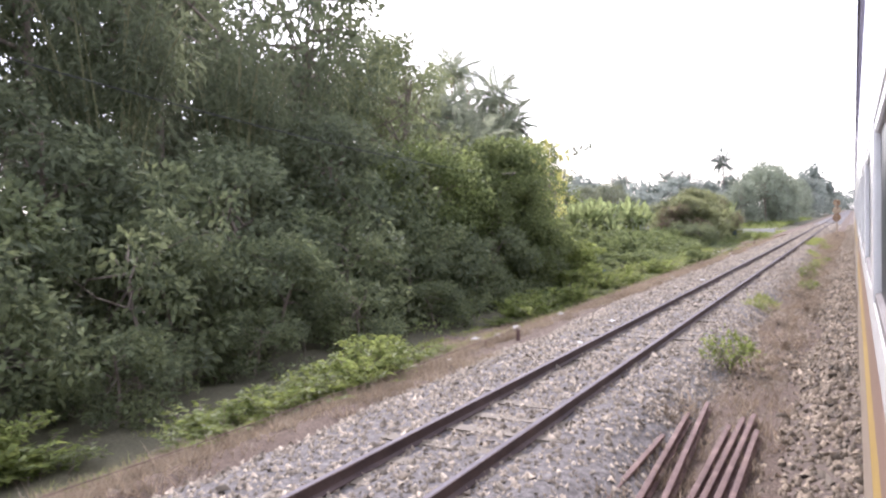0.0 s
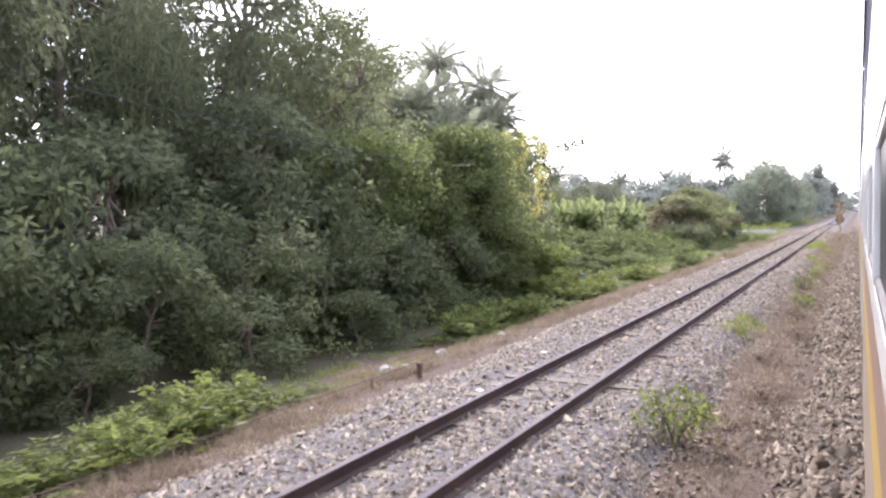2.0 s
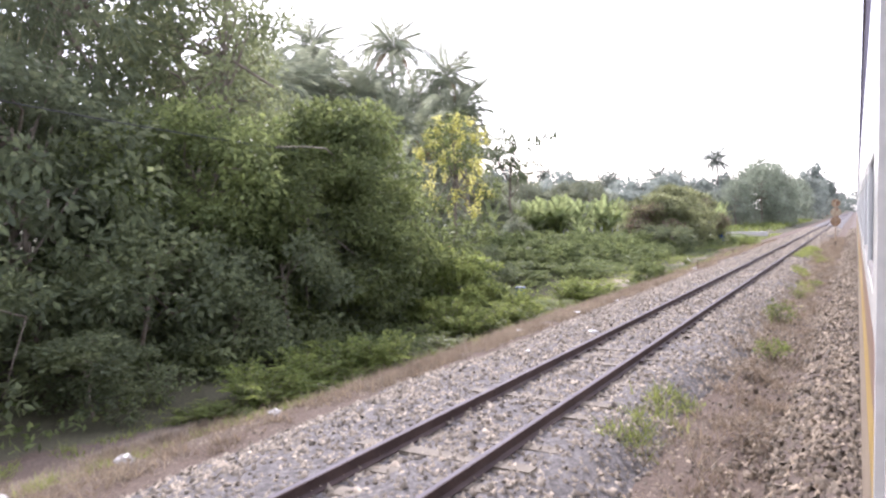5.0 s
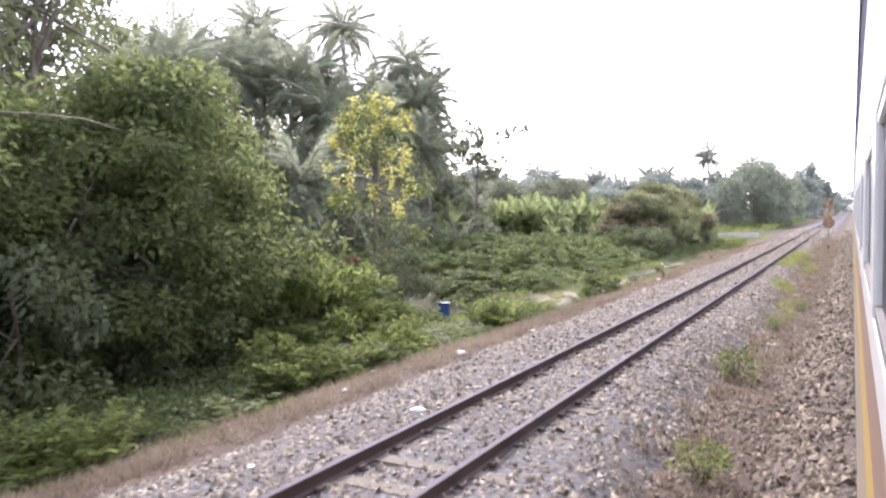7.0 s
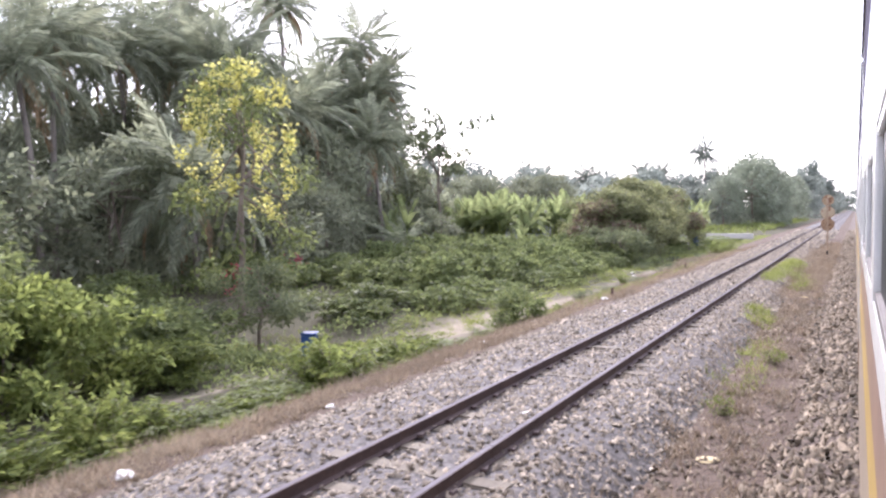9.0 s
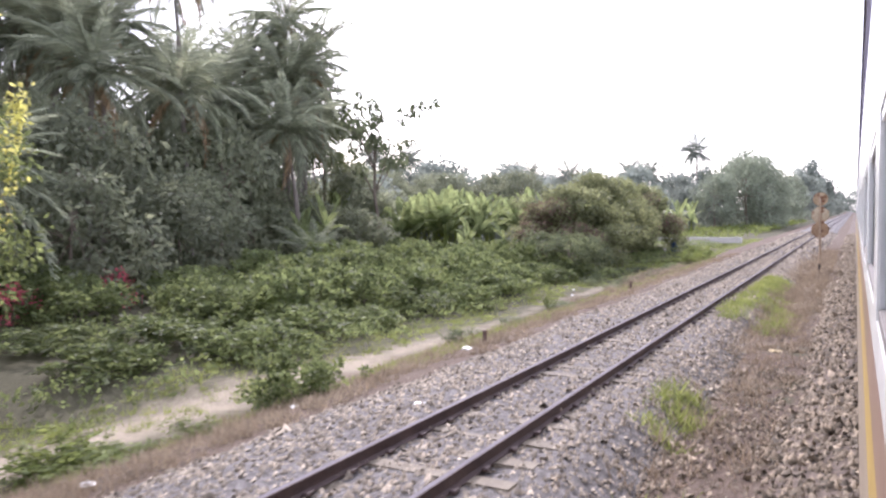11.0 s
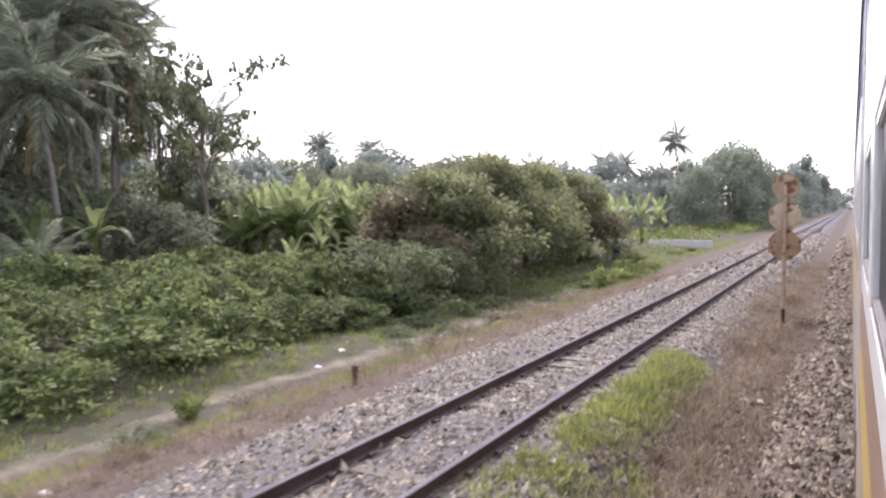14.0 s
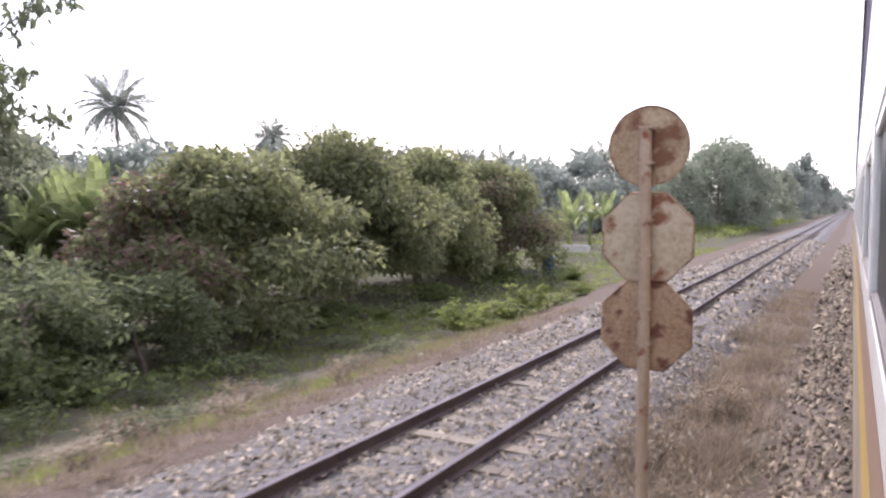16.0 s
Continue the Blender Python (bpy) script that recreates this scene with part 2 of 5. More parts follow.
def joined(pieces):
    vs, fs, o = [], [], 0
    for v, f in pieces:
        vs.append(v)
        fs.append(np.asarray(f) + o)
        o += len(v)
    return np.concatenate(vs), np.concatenate(fs)


def unit(v):
    return v / (np.linalg.norm(v, axis=-1, keepdims=True) + 1e-9)


def leaves(pos, way, length, width, fold=0.25):
    """Folded diamond leaves, two triangles each, at pos pointing along way."""
    n = len(pos)
    way = unit(way)
    side = unit(np.cross(way, unit(rng.normal(size=(n, 3)) + [0, 0, 0.6])))
    up = np.cross(side, way)
    L = length * rng.uniform(0.6, 1.35, (n, 1))
    W = width * rng.uniform(0.6, 1.35, (n, 1))
    base, tip = pos, pos + way * L
    mid = pos + way * L * 0.45 + up * W * fold
    v = np.stack([base, mid + side * W * 0.5, tip, mid - side * W * 0.5], 1).reshape(-1, 3)
    k = np.arange(n)[:, None] * 4
    f = np.concatenate([k + [[0, 1, 2]], k + [[0, 2, 3]]], 1).reshape(-1, 3)
    return v, f


def fbm(x, y, s, seed=0.0):
    x, y = np.asarray(x, dtype=float) / s + seed, np.asarray(y, dtype=float) / s + seed * 1.7
    r = 0
    for k, a in ((1.0, 0.5), (2.1, 0.27), (4.3, 0.15), (8.7, 0.08)):
        r = r + a * np.sin(k * x * 1.3 + 1.9 * np.sin(k * y * 0.7 + k)) * np.cos(k * y * 1.1 + 1.3 * np.sin(k * x * 0.9))
    return r


# ---- ground ----
TRACK_X = -3.58
GX = np.array([-9.0, -7.9, -7.0, -6.3, -1.9, -0.7, 0.0, 3.5, 6.0, 9.0])
GZ = np.array([-1.15, -0.80, -0.55, -0.48, -0.42, -0.42, -0.45, -0.45, -0.6, -1.2])


def ground_z(x, y):
    x, y = np.asarray(x, dtype=float), np.asarray(y, dtype=float)
    z = np.interp(x, GX, GZ)
    far = np.clip((-x - 8.0) / 4.0, 0, 1) * np.clip((400 - np.abs(x)) / 200, 0, 1)
    z = z - 0.6 * np.exp(-((x + 14.0) ** 2 + (y - 43.5) ** 2) / 12.5)      # a hollow beside the path
    z = z + 0.22 * np.exp(-((x + 6.0) / 0.55) ** 2) * np.maximum(np.clip((13 - y) / 5, 0, 1), 0.75 * np.clip((y - 45) / 6, 0, 1))      # earth over the edge of the ballast
    return z + fbm(x, y, 5.0) * (0.05 + 0.18 * far) + fbm(x, y, 0.9, 3.1) * 0.025


def path_x(y):
    y = np.asarray(y, dtype=float)
    return np.interp(y, [-10, 3, 6, 9, 14, 17.5, 24, 34, 43, 50, 57, 62, 66, 74, 80, 100], [-9.0, -8.9, -8.9, -9.4, -9.3, -9.4, -10.2, -10.8, -10.8, -9.8, -9.6, -10.0, -9.65, -9.55, -9.6, -10.5])


def ground_material():
    """Earth and dry grass beside the line, a trodden path, greener soil under the scrub."""
    m = bpy.data.materials.new("railway_verge_soil")
    m.use_nodes = True
    n, l = m.node_tree.nodes, m.node_tree.links
    b = n["Principled BSDF"]
    at = n.new("ShaderNodeVertexColor")
    at.layer_name = "cover"
    sep = n.new("ShaderNodeSeparateColor")
    l.new(at.outputs[0], sep.inputs[0])
    tc = n.new("ShaderNodeTexCoord")

    def noise_at(s, d=6):
        q = n.new("ShaderNodeTexNoise")
        q.inputs["Scale"].default_value, q.inputs["Detail"].default_value = s, d
        l.new(tc.outputs["Object"], q.inputs["Vector"])
        return q.outputs[0]

    def ramp(fac, a, c):
        r = n.new("ShaderNodeValToRGB")
        r.color_ramp.elements[0].position, r.color_ramp.elements[1].position = 0.35, 0.65
        r.color_ramp.elements[0].color, r.color_ramp.elements[1].color = (*a, 1), (*c, 1)
        l.new(fac, r.inputs[0])
        return r.outputs[0]

    def mixed(fac, a, c):
        q = n.new("ShaderNodeMix")
        q.data_type = 'RGBA'
        l.new(fac, q.inputs[0])
        l.new(a, q.inputs[6])
        l.new(c, q.inputs[7])
        return q.outputs[2]
    fine, mid = noise_at(24), noise_at(2.2)
    earth = mixed(mid, ramp(fine, (0.078, 0.055, 0.043), (0.138, 0.102, 0.080)), ramp(fine, (0.094, 0.074, 0.060), (0.158, 0.126, 0.101)))
    green = mixed(mid, ramp(fine, (0.048, 0.047, 0.032), (0.082, 0.080, 0.047)), ramp(fine, (0.075, 0.068, 0.047), (0.125, 0.115, 0.075)))
    dirt = ramp(fine, (0.23, 0.192, 0.142), (0.335, 0.288, 0.220))

    def edge(sock, lo=0.9, hi=1.1):
        a = n.new("ShaderNodeMath")
        a.operation = 'ADD'
        l.new(sock, a.inputs[0])
        l.new(mid, a.inputs[1])
        r = n.new("ShaderNodeMapRange")
        r.inputs[1].default_value, r.inputs[2].default_value = lo, hi
        l.new(a.outputs[0], r.inputs[0])
        return r.outputs[0]
    c = mixed(edge(sep.outputs[1]), earth, green)
    c = mixed(edge(sep.outputs[0], 0.75, 1.5), c, dirt)
    l.new(c, b.inputs["Base Color"])
    b.inputs["Roughness"].default_value = 0.95
    b.inputs["Specular IOR Level"].default_value = 0.1
    bp = n.new("ShaderNodeBump")
    bp.inputs["Strength"].default_value, bp.inputs["Distance"].default_value = 0.7, 0.04
    l.new(fine, bp.inputs["Height"])
    l.new(bp.outputs[0], b.inputs["Normal"])
    return m


def build_ground():
    xs = np.concatenate([[-3500, -1500, -700, -350, -200, -130, -90, -65, -50], np.arange(-42, -14, 1.0), np.arange(-14, 1.6, 0.25), [3, 5, 7, 9, 15, 40, 120, 400, 1500, 3500]])
    ys = np.concatenate([[-1500, -400, -120, -50, -25], np.arange(-12, 90, 0.4), np.arange(90, 150, 2.0), np.arange(150, 420, 10), [500, 700, 1000, 1600, 3800]])
    X, Y = np.meshgrid(xs, ys, indexing='ij')
    Z = ground_z(X, Y)
    n, k = X.shape
    i, j = np.meshgrid(np.arange(n - 1), np.arange(k - 1), indexing='ij')
    f = np.stack([i * k + j, (i + 1) * k + j, (i + 1) * k + j + 1, i * k + j + 1], -1).reshape(-1, 4)
    px = path_x(Y)
    half = np.interp(Y, [0, 12, 22, 26, 39, 42, 50, 54, 60, 75, 82], [0.5, 0.45, 0.5, 0.12, 0.2, 1.7, 1.6, 0.9, 0.5, 0.65, 0.1]) * (1 + 0.6 * fbm(Y, Y * 0, 3.0))
    # path faint below y 22, partly the wood's shade put into the colour
    on_path = np.clip(1.15 - np.abs(X - px) / np.maximum(half, 0.25), 0, 1) * (Y < 95) * np.interp(Y, [0, 22, 36, 50, 53, 56, 60, 66, 75, 79], [0.5, 0.45, 0.9, 1, 0.8, 0.55, 0.52, 0.68, 0.7, 0.45])
    green = np.clip((-X - np.interp(Y, [40, 50], [8.1, 8.8]) - 2.2 * np.clip(1 - np.abs(Y - 18.5) / 5.0, 0, 1)) / 1.0, 0, 1) * 0.9 + 0.15 * fbm(X, Y, 3.0, 5.0)
    green = np.maximum(green, np.clip(fbm(X, Y, 4.0, 2.0) * 1.0, 0, 0.5) * (np.abs(X + 1.2) < 0.5) * (Y > 40))
    ob = new("ground", mesh_of("ground", np.stack([X, Y, Z], -1).reshape(-1, 3), f, ground_material(), smooth=True))
    lay = ob.data.color_attributes.new("cover", 'FLOAT_COLOR', 'POINT')
    col = np.zeros((X.size, 4), dtype=np.float32)
    col[:, 0], col[:, 1], col[:, 3] = on_path.ravel(), np.clip(green, 0, 1).ravel(), 1
    lay.data.foreach_set("color", col.ravel())
    tagged(ob, "dry earth verge with a trodden path and green scrub ground", "ground", kind="structure")


build_ground()


# ---- the line: ballast, sleepers, rails ----
BX = np.array([-6.55, -6.28, -5.40, -4.9, -4.4, -4.25, -3.95, -3.75, -3.40, -3.2, -2.95, -2.75, -2.45, -2.2, -1.75, -1.5])
BZ = np.array([-0.60, -0.46, -0.20, -0.138, -0.140, -0.154, -0.154, -0.134, -0.134, -0.154, -0.154, -0.140, -0.138, -0.185, -0.44, -0.57])
OX = np.array([-0.95, -0.7, -0.25, 0.1, 3.2, 3.9, 4.3])
OZ = np.array([-0.55, -0.42, -0.28, -0.22, -0.22, -0.45, -0.6])


def bed_z(px, pz, x, y):
    edge = np.clip(np.minimum(x - px[0], px[-1] - x) / 0.5, 0, 1)
    return np.interp(x + 0.22 * fbm(y, y * 0 + px[0], 2.2) * np.clip((np.abs(x + 3.58) - 1.0) / 0.6, 0.15, 1), px, pz) + edge * (0.025 * fbm(x, y, 0.35, 1.0) + 0.03 * fbm(x, y, 1.4, 9.0))


def build_bed(name, px, pz, mat, label):
    xs = np.linspace(px[0], px[-1], 42)
    ys = np.concatenate([[-60, -30], np.arange(-10, 95, 0.2), np.arange(95, 400, 5), [600, 1200, 2500]])
    X, Y = np.meshgrid(xs, ys, indexing='ij')
    Z = bed_z(px, pz, X, Y)
    n, k = X.shape
    i, j = np.meshgrid(np.arange(n - 1), np.arange(k - 1), indexing='ij')
    f = np.stack([i * k + j, (i + 1) * k + j, (i + 1) * k + j + 1, i * k + j + 1], -1).reshape(-1, 4)
    ob = new(name, mesh_of(name, np.stack([X, Y, Z], -1).reshape(-1, 3), f, mat, smooth=True))
    return tagged(ob, label, "ballast", kind="structure")


bed = build_bed("ballast_bed", BX, BZ, M_BED, "bed of pale grey crushed stone under the empty track")
own_bed = build_bed("own_ballast_bed", OX, OZ, M_BED_BROWN, "bed of brownish crushed stone beside the carriages")

OCT_V = np.array([[1, 0, 0], [-1, 0, 0], [0, 1, 0], [0, -1, 0], [0, 0, 1], [0, 0, -1]], dtype=float)
OCT_F = np.array([[0, 2, 4], [2, 1, 4], [1, 3, 4], [3, 0, 4], [2, 0, 5], [1, 2, 5], [3, 1, 5], [0, 3, 5]])


CHIP_V = np.array([[1, 0.2, -0.4], [-0.2, 1, -0.4], [-1, -0.2, -0.4], [0.2, -1, -0.4], [0, 0, 0.9]])
CHIP_F = np.array([[0, 1, 4], [1, 2, 4], [2, 3, 4], [3, 0, 4]])


def stones(n, x0, x1, y0, y1, px, pz, size):
    """n crushed stones on a bed, each turned and chipped on its own."""
    x, y = rng.uniform(x0, x1, n), rng.uniform(y0, y1, n)
    s = size * rng.lognormal(0, 0.28, n)
    v = CHIP_V[None] * rng.uniform(0.7, 1.3, (n, 5, 1)) + rng.normal(0, 0.2, (n, 5, 3))
    v *= np.stack([np.ones(n), rng.uniform(0.6, 1, n), rng.uniform(0.7, 1.2, n)], -1)[:, None]
    q = rng.normal(size=(n, 4)) * [1, 0.18, 0.18, 1]
    q /= np.linalg.norm(q, axis=1)[:, None]
    w, a, b, c = q.T
    R = np.stack([1 - 2 * (b * b + c * c), 2 * (a * b - c * w), 2 * (a * c + b * w),
                  2 * (a * b + c * w), 1 - 2 * (a * a + c * c), 2 * (b * c - a * w),
                  2 * (a * c - b * w), 2 * (b * c + a * w), 1 - 2 * (a * a + b * b)], -1).reshape(n, 3, 3)
    v = np.einsum('nij,nkj->nki', R, v) * s[:, None, None]
    keep = rng.random(n) < 0.75 + 0.5 * fbm(x, y, 1.1, 4.0)
    if px is None:
        keep &= rng.random(n) < 0.45 + 1.1 * fbm(x, y, 0.8, 6.0)
        z = ground_z(x, y) + s * 0.1
    else:
        keep &= (x > -6.05 + 0.25 * fbm(y, x * 0, 1.3)) | (y < 47 + 3 * fbm(x, y, 0.8))
        z = bed_z(px, pz, x, y) + s * 0.15
    v += np.stack([x, y, z], -1)[:, None]
    v = v[keep]
    m = len(v)
    return v.reshape(-1, 3), (CHIP_F[None] + np.arange(m)[:, None, None] * 5).reshape(-1, 3)


def build_stones(name, parent, mat, label, *sets):
    v, f = joined([stones(*s) for s in sets])
    ob = arr_part(name, v, f, mat, parent, label=label)
    ob["kind"] = "stuff"


def rail_bm(y0, y1, x, z_top, h=0.145, head=0.066, foot=0.12):
    """A flat-bottomed rail section swept along y."""
    prof = [(-foot / 2, 0), (foot / 2, 0), (foot / 2, 0.012), (0.012, 0.03), (0.009, h - 0.04), (head / 2, h - 0.028), (head / 2, h - 0.006), (head / 2 - 0.010, h - 0.001), (head / 2 - 0.031, h),
            (-head / 2 + 0.012, h), (-head / 2 + 0.006, h - 0.001), (-head / 2, h - 0.006), (-head / 2, h - 0.028), (-0.009, h - 0.04), (-0.012, 0.03), (-foot / 2, 0.012)]
    bm = bmesh.new()
    rings = [[bm.verts.new((x + a, y, z_top - h + b)) for a, b in prof] for y in (y0, y1)]
    for i in range(len(prof)):
        j = (i + 1) % len(prof)
        bm.faces.new((rings[0][i], rings[0][j], rings[1][j], rings[1][i]))
    for r in rings:
        bm.faces.new(r)
    bmesh.ops.recalc_face_normals(bm, faces=bm.faces[:])
    return bm


def build_track():
    track = tagged(new("railway_track"), "empty metre-gauge railway track with rusty rails on concrete sleepers", "track", kind="structure")
    for x in (TRACK_X - 0.535, TRACK_X + 0.535):
        y = -40.0
        while y < 700:
            step = 12.19 if y < 120 else 300
            r = part("rail", rail_bm(y, y + step - 0.006, x, 0), M_RAIL, track)
            r.data.materials.append(M_RAIL_TOP)
            for p in r.data.polygons:
                if p.normal.z > 0.9985 and p.center.z > -0.02:
                    p.material_index = 1
            y += step
    me = None
    for k in range(int(150 / 0.63)):
        y = -4 + k * 0.63
        if me is None:
            ob = part("sleeper", box_bm((-1.0, -0.115, -0.10), (1.0, 0.115, 0.0), 0.02), M_SLEEPER, track)
            me = ob.data
        else:
            ob = new("sleeper", me)
            ob.parent = track
        ob.matrix_basis = pose(TRACK_X + rng.normal(0, 0.02), y + rng.normal(0, 0.03), -0.142 + rng.normal(0, 0.008), 0, 0, rng.normal(0, 1.0))
    clip = None
    for k in range(int(46 / 0.63)):
        for x in (-0.535, 0.535):
            for s in (-1, 1):
                if clip is None:
                    ob = part("rail_clip", box_bm((-0.035, -0.05, 0), (0.035, 0.05, 0.035), 0.008), M_RAIL, track)
                    clip = ob.data
                else:
                    ob = new("rail_clip", clip)
                    ob.parent = track
                ob.matrix_basis = pose(TRACK_X + x + s * 0.088, 24 + k * 0.63, -0.135)


build_track()


# ---- carriages ----
SIDE = 0.045        # the near face of the carriages


def quad_window(parent, y0, y1, z0, z1):
    win = part("window", box_bm((SIDE + 0.004, y0, z0), (SIDE + 0.05, y1, z0 + 0.03), 0.004), M_STEEL, parent)
    part("window_frame", box_bm((SIDE + 0.004, y0, z1 - 0.03), (SIDE + 0.05, y1, z1), 0.004), M_WHITE, win)
    for a, b in ((y0, y0 + 0.03), (y1 - 0.03, y1)):
        part("window_frame", box_bm((SIDE + 0.004, a, z0 + 0.03), (SIDE + 0.05, b, z1 - 0.03), 0.004), M_WHITE, win)
    # sheet painted dark in place of the shaded interior behind an open window
    part("dark_fill", box_bm((SIDE + 0.018, y0 + 0.03, z0 + 0.03), (SIDE + 0.026, y1 - 0.03, z1 - 0.03)), M_WINDOW_DARK, win)


def carriage(length):
    car = tagged(new("railway_carriage"), "white railway carriage with yellow and brown stripes beside the track", "train carriage", group="carriages of the train")
    w, back, y1 = SIDE, 2.85, length
    for name, z0, z1, mt in (("skirt", 0.62, 1.44, M_CREAM), ("yellow_stripe", 1.44, 1.69, M_GOLD), ("brown_stripe", 1.69, 1.90, M_MAROON),
                             ("lower_panel", 1.90, 2.00, M_WHITE), ("upper_panel", 2.48, 3.08, M_WHITE), ("cornice_band", 3.08, 3.72, M_NAVY)):
        part(name, box_bm((w, 0.95, z0), (w + 0.06, y1 - 0.95, z1)), mt, car)
    y = 0.95
    while y < y1 - 1.0:
        part("pillar", box_bm((w, y, 2.00), (w + 0.06, min(y + 0.32, y1 - 0.95), 2.48)), M_WHITE, car)
        if y + 0.32 + 1.3 < y1 - 0.9:
            quad_window(car, y + 0.32, y + 1.62, 2.00, 2.48)
        else:
            part("pillar", box_bm((w, y + 0.32, 2.00), (w + 0.06, y1 - 0.95, 2.48)), M_WHITE, car)
            break
        y += 1.62
    for a, b in ((0.0, 0.95), (y1 - 0.95, y1)):
        part("vestibule_post", box_bm((w, a, 0.95), (w + 0.06, a + 0.12, 3.72)), M_WHITE, car)
        part("vestibule_post", box_bm((w, b - 0.12, 0.95), (w + 0.06, b, 3.72)), M_WHITE, car)
        part("door_header", box_bm((w, a + 0.12, 3.05), (w + 0.06, b - 0.12, 3.72)), M_NAVY, car)
        d = part("door", box_bm((w + 0.25, a + 0.12, 1.05), (w + 0.29, b - 0.12, 3.05), 0.01), M_CREAM, car, "tan recessed carriage door")
        part("door_window", box_bm((w + 0.235, a + 0.28, 2.05), (w + 0.25, b - 0.28, 2.75), 0.004), M_WINDOW_DARK, d)
        for k, z in enumerate((0.45, 0.72)):
            part("step", box_bm((w + 0.01, a + 0.14, z), (w + 0.22, b - 0.14, z + 0.03), 0.006), M_MAROON, car)
        for c in (a + 0.16, b - 0.16):
            v, f = tube([(w + 0.25, c, 1.15), (w + 0.05, c, 1.22), (w + 0.05, c, 2.75), (w + 0.25, c, 2.82)], 0.014, 8)
            arr_part("handrail", v, f, M_ORANGE, car, smooth=True, label="orange-brown painted handrail")
            part("step_hanger", box_bm((w + 0.004, c - 0.02, 0.45), (w + 0.03, c + 0.02, 0.95)), M_MAROON, car)
    part("far_side", box_bm((back - 0.06, 0, 0.62), (back, y1, 3.72)), M_WHITE, car)
    part("floor_frame", box_bm((w + 0.07, 0, 0.85), (back - 0.07, y1, 1.0)), M_STEEL, car)
    for a in (0.0, y1 - 0.05):
        part("end_wall", box_bm((w + 0.07, a, 1.0), (back - 0.07, a + 0.05, 3.72)), M_CREAM, car)
    part("gutter", box_bm((w - 0.018, 0, 3.72), (w + 0.06, y1, 3.77), 0.006), M_STEEL, car)
    n = 12
    prof = [(w + (back - w) * i / n, 3.77 + 0.42 * math.sin(math.pi * i / n) ** 0.75) for i in range(n + 1)]
    bm = bmesh.new()
    rings = [[bm.verts.new((x, yy, z)) for x, z in prof] for yy in (0, y1)]
    for i in range(n):
        bm.faces.new((rings[0][i], rings[0][i + 1], rings[1][i + 1], rings[1][i]))
    for r in rings:
        bm.faces.new(r)
    bm.faces.new((rings[0][0], rings[1][0], rings[1][n], rings[0][n]))
    bmesh.ops.recalc_face_normals(bm, faces=bm.faces[:])
    part("roof", bm, M_ROOF, car)
    for yc in (3.2, y1 - 3.2):
        bg = part("bogie", box_bm((0.55, yc - 1.3, 0.35), (2.3, yc + 1.3, 0.6), 0.03), M_BLACK, car)
        for dy in (-0.9, 0.9):
            for xx in (0.95, 1.95):
                bm = bmesh.new()
                bmesh.ops.create_cone(bm, cap_ends=True, segments=24, radius1=0.43, radius2=0.43, depth=0.11)
                bmesh.ops.rotate(bm, verts=bm.verts, matrix=Matrix.Rotation(math.pi / 2, 3, 'Y'))
                bmesh.ops.translate(bm, verts=bm.verts, vec=(xx, yc + dy, 0.33))
                part("wheel", bm, M_STEEL, bg)
    return car


first_car = carriage(21.6)
first_car.matrix_basis = pose(0, -8.4, 0)
for k in range(1, 5):
    copy_thing(first_car, pose(0, -8.4 + 22.0 * k, 0))


def build_own_track():
    own = tagged(new("own_track"), "rusty rails under the carriages", "track", kind="structure")
    for x in (0.91, 1.98):
        part("rail", rail_bm(-40, 600, x, -0.09), M_RAIL, own)


build_own_track()


# ---- plants ----
def clump_cloud(h, r, base, k, lumpy=0.35, flat=1.0, size=(0.16, 0.36)):
    """Centres and sizes of the leaf clumps of a domed crown."""
    a = rng.uniform(0, 2 * np.pi, k)
    t = rng.uniform(0, 1, k) ** 0.8
    z = base + (h - base) * t
    prof = np.sqrt(np.clip(1 - ((t - 0.38) / 0.64) ** 2, 0.02, 1))
    rad = r * prof * rng.uniform(0.35, 1.0, k) ** 0.6 * (1 + lumpy * rng.normal(0, 0.35, k))
    return np.stack([np.cos(a) * rad, np.sin(a) * rad * flat, z], -1), r * rng.uniform(*size, k)


def crown_of(cen, rad, n, length, width, droop=0.4, flatten=0.75):
    w = rad ** 2
    i = rng.choice(len(cen), n, p=w / w.sum())
    d = unit(rng.normal(size=(n, 3)))
    pos = cen[i] + d * (rad[i] * rng.uniform(0, 1, n) ** 0.42)[:, None] * [1, 1, flatten]
    way = d * 0.7 + rng.normal(size=(n, 3)) * 0.55 + [0, 0, -droop]
    return leaves(pos, way, length, width)


def limbs(cen, base_pt, top, count, r0):
    out = []
    idx = rng.choice(len(cen), min(count, len(cen)), replace=False)
    for i in idx:
        s = base_pt * (1 - (t := rng.uniform(0.35, 0.95))) + top * t
        e = cen[i]
        m = (s + e) / 2 + rng.normal(0, 0.12, 3) * np.linalg.norm(e - s) + [0, 0, 0.1]
        out.append(tube([s, s * 0.5 + m * 0.5, m, m * 0.5 + e * 0.5, e], np.linspace(r0 * 0.45, r0 * 0.06, 5), 5))
    return out


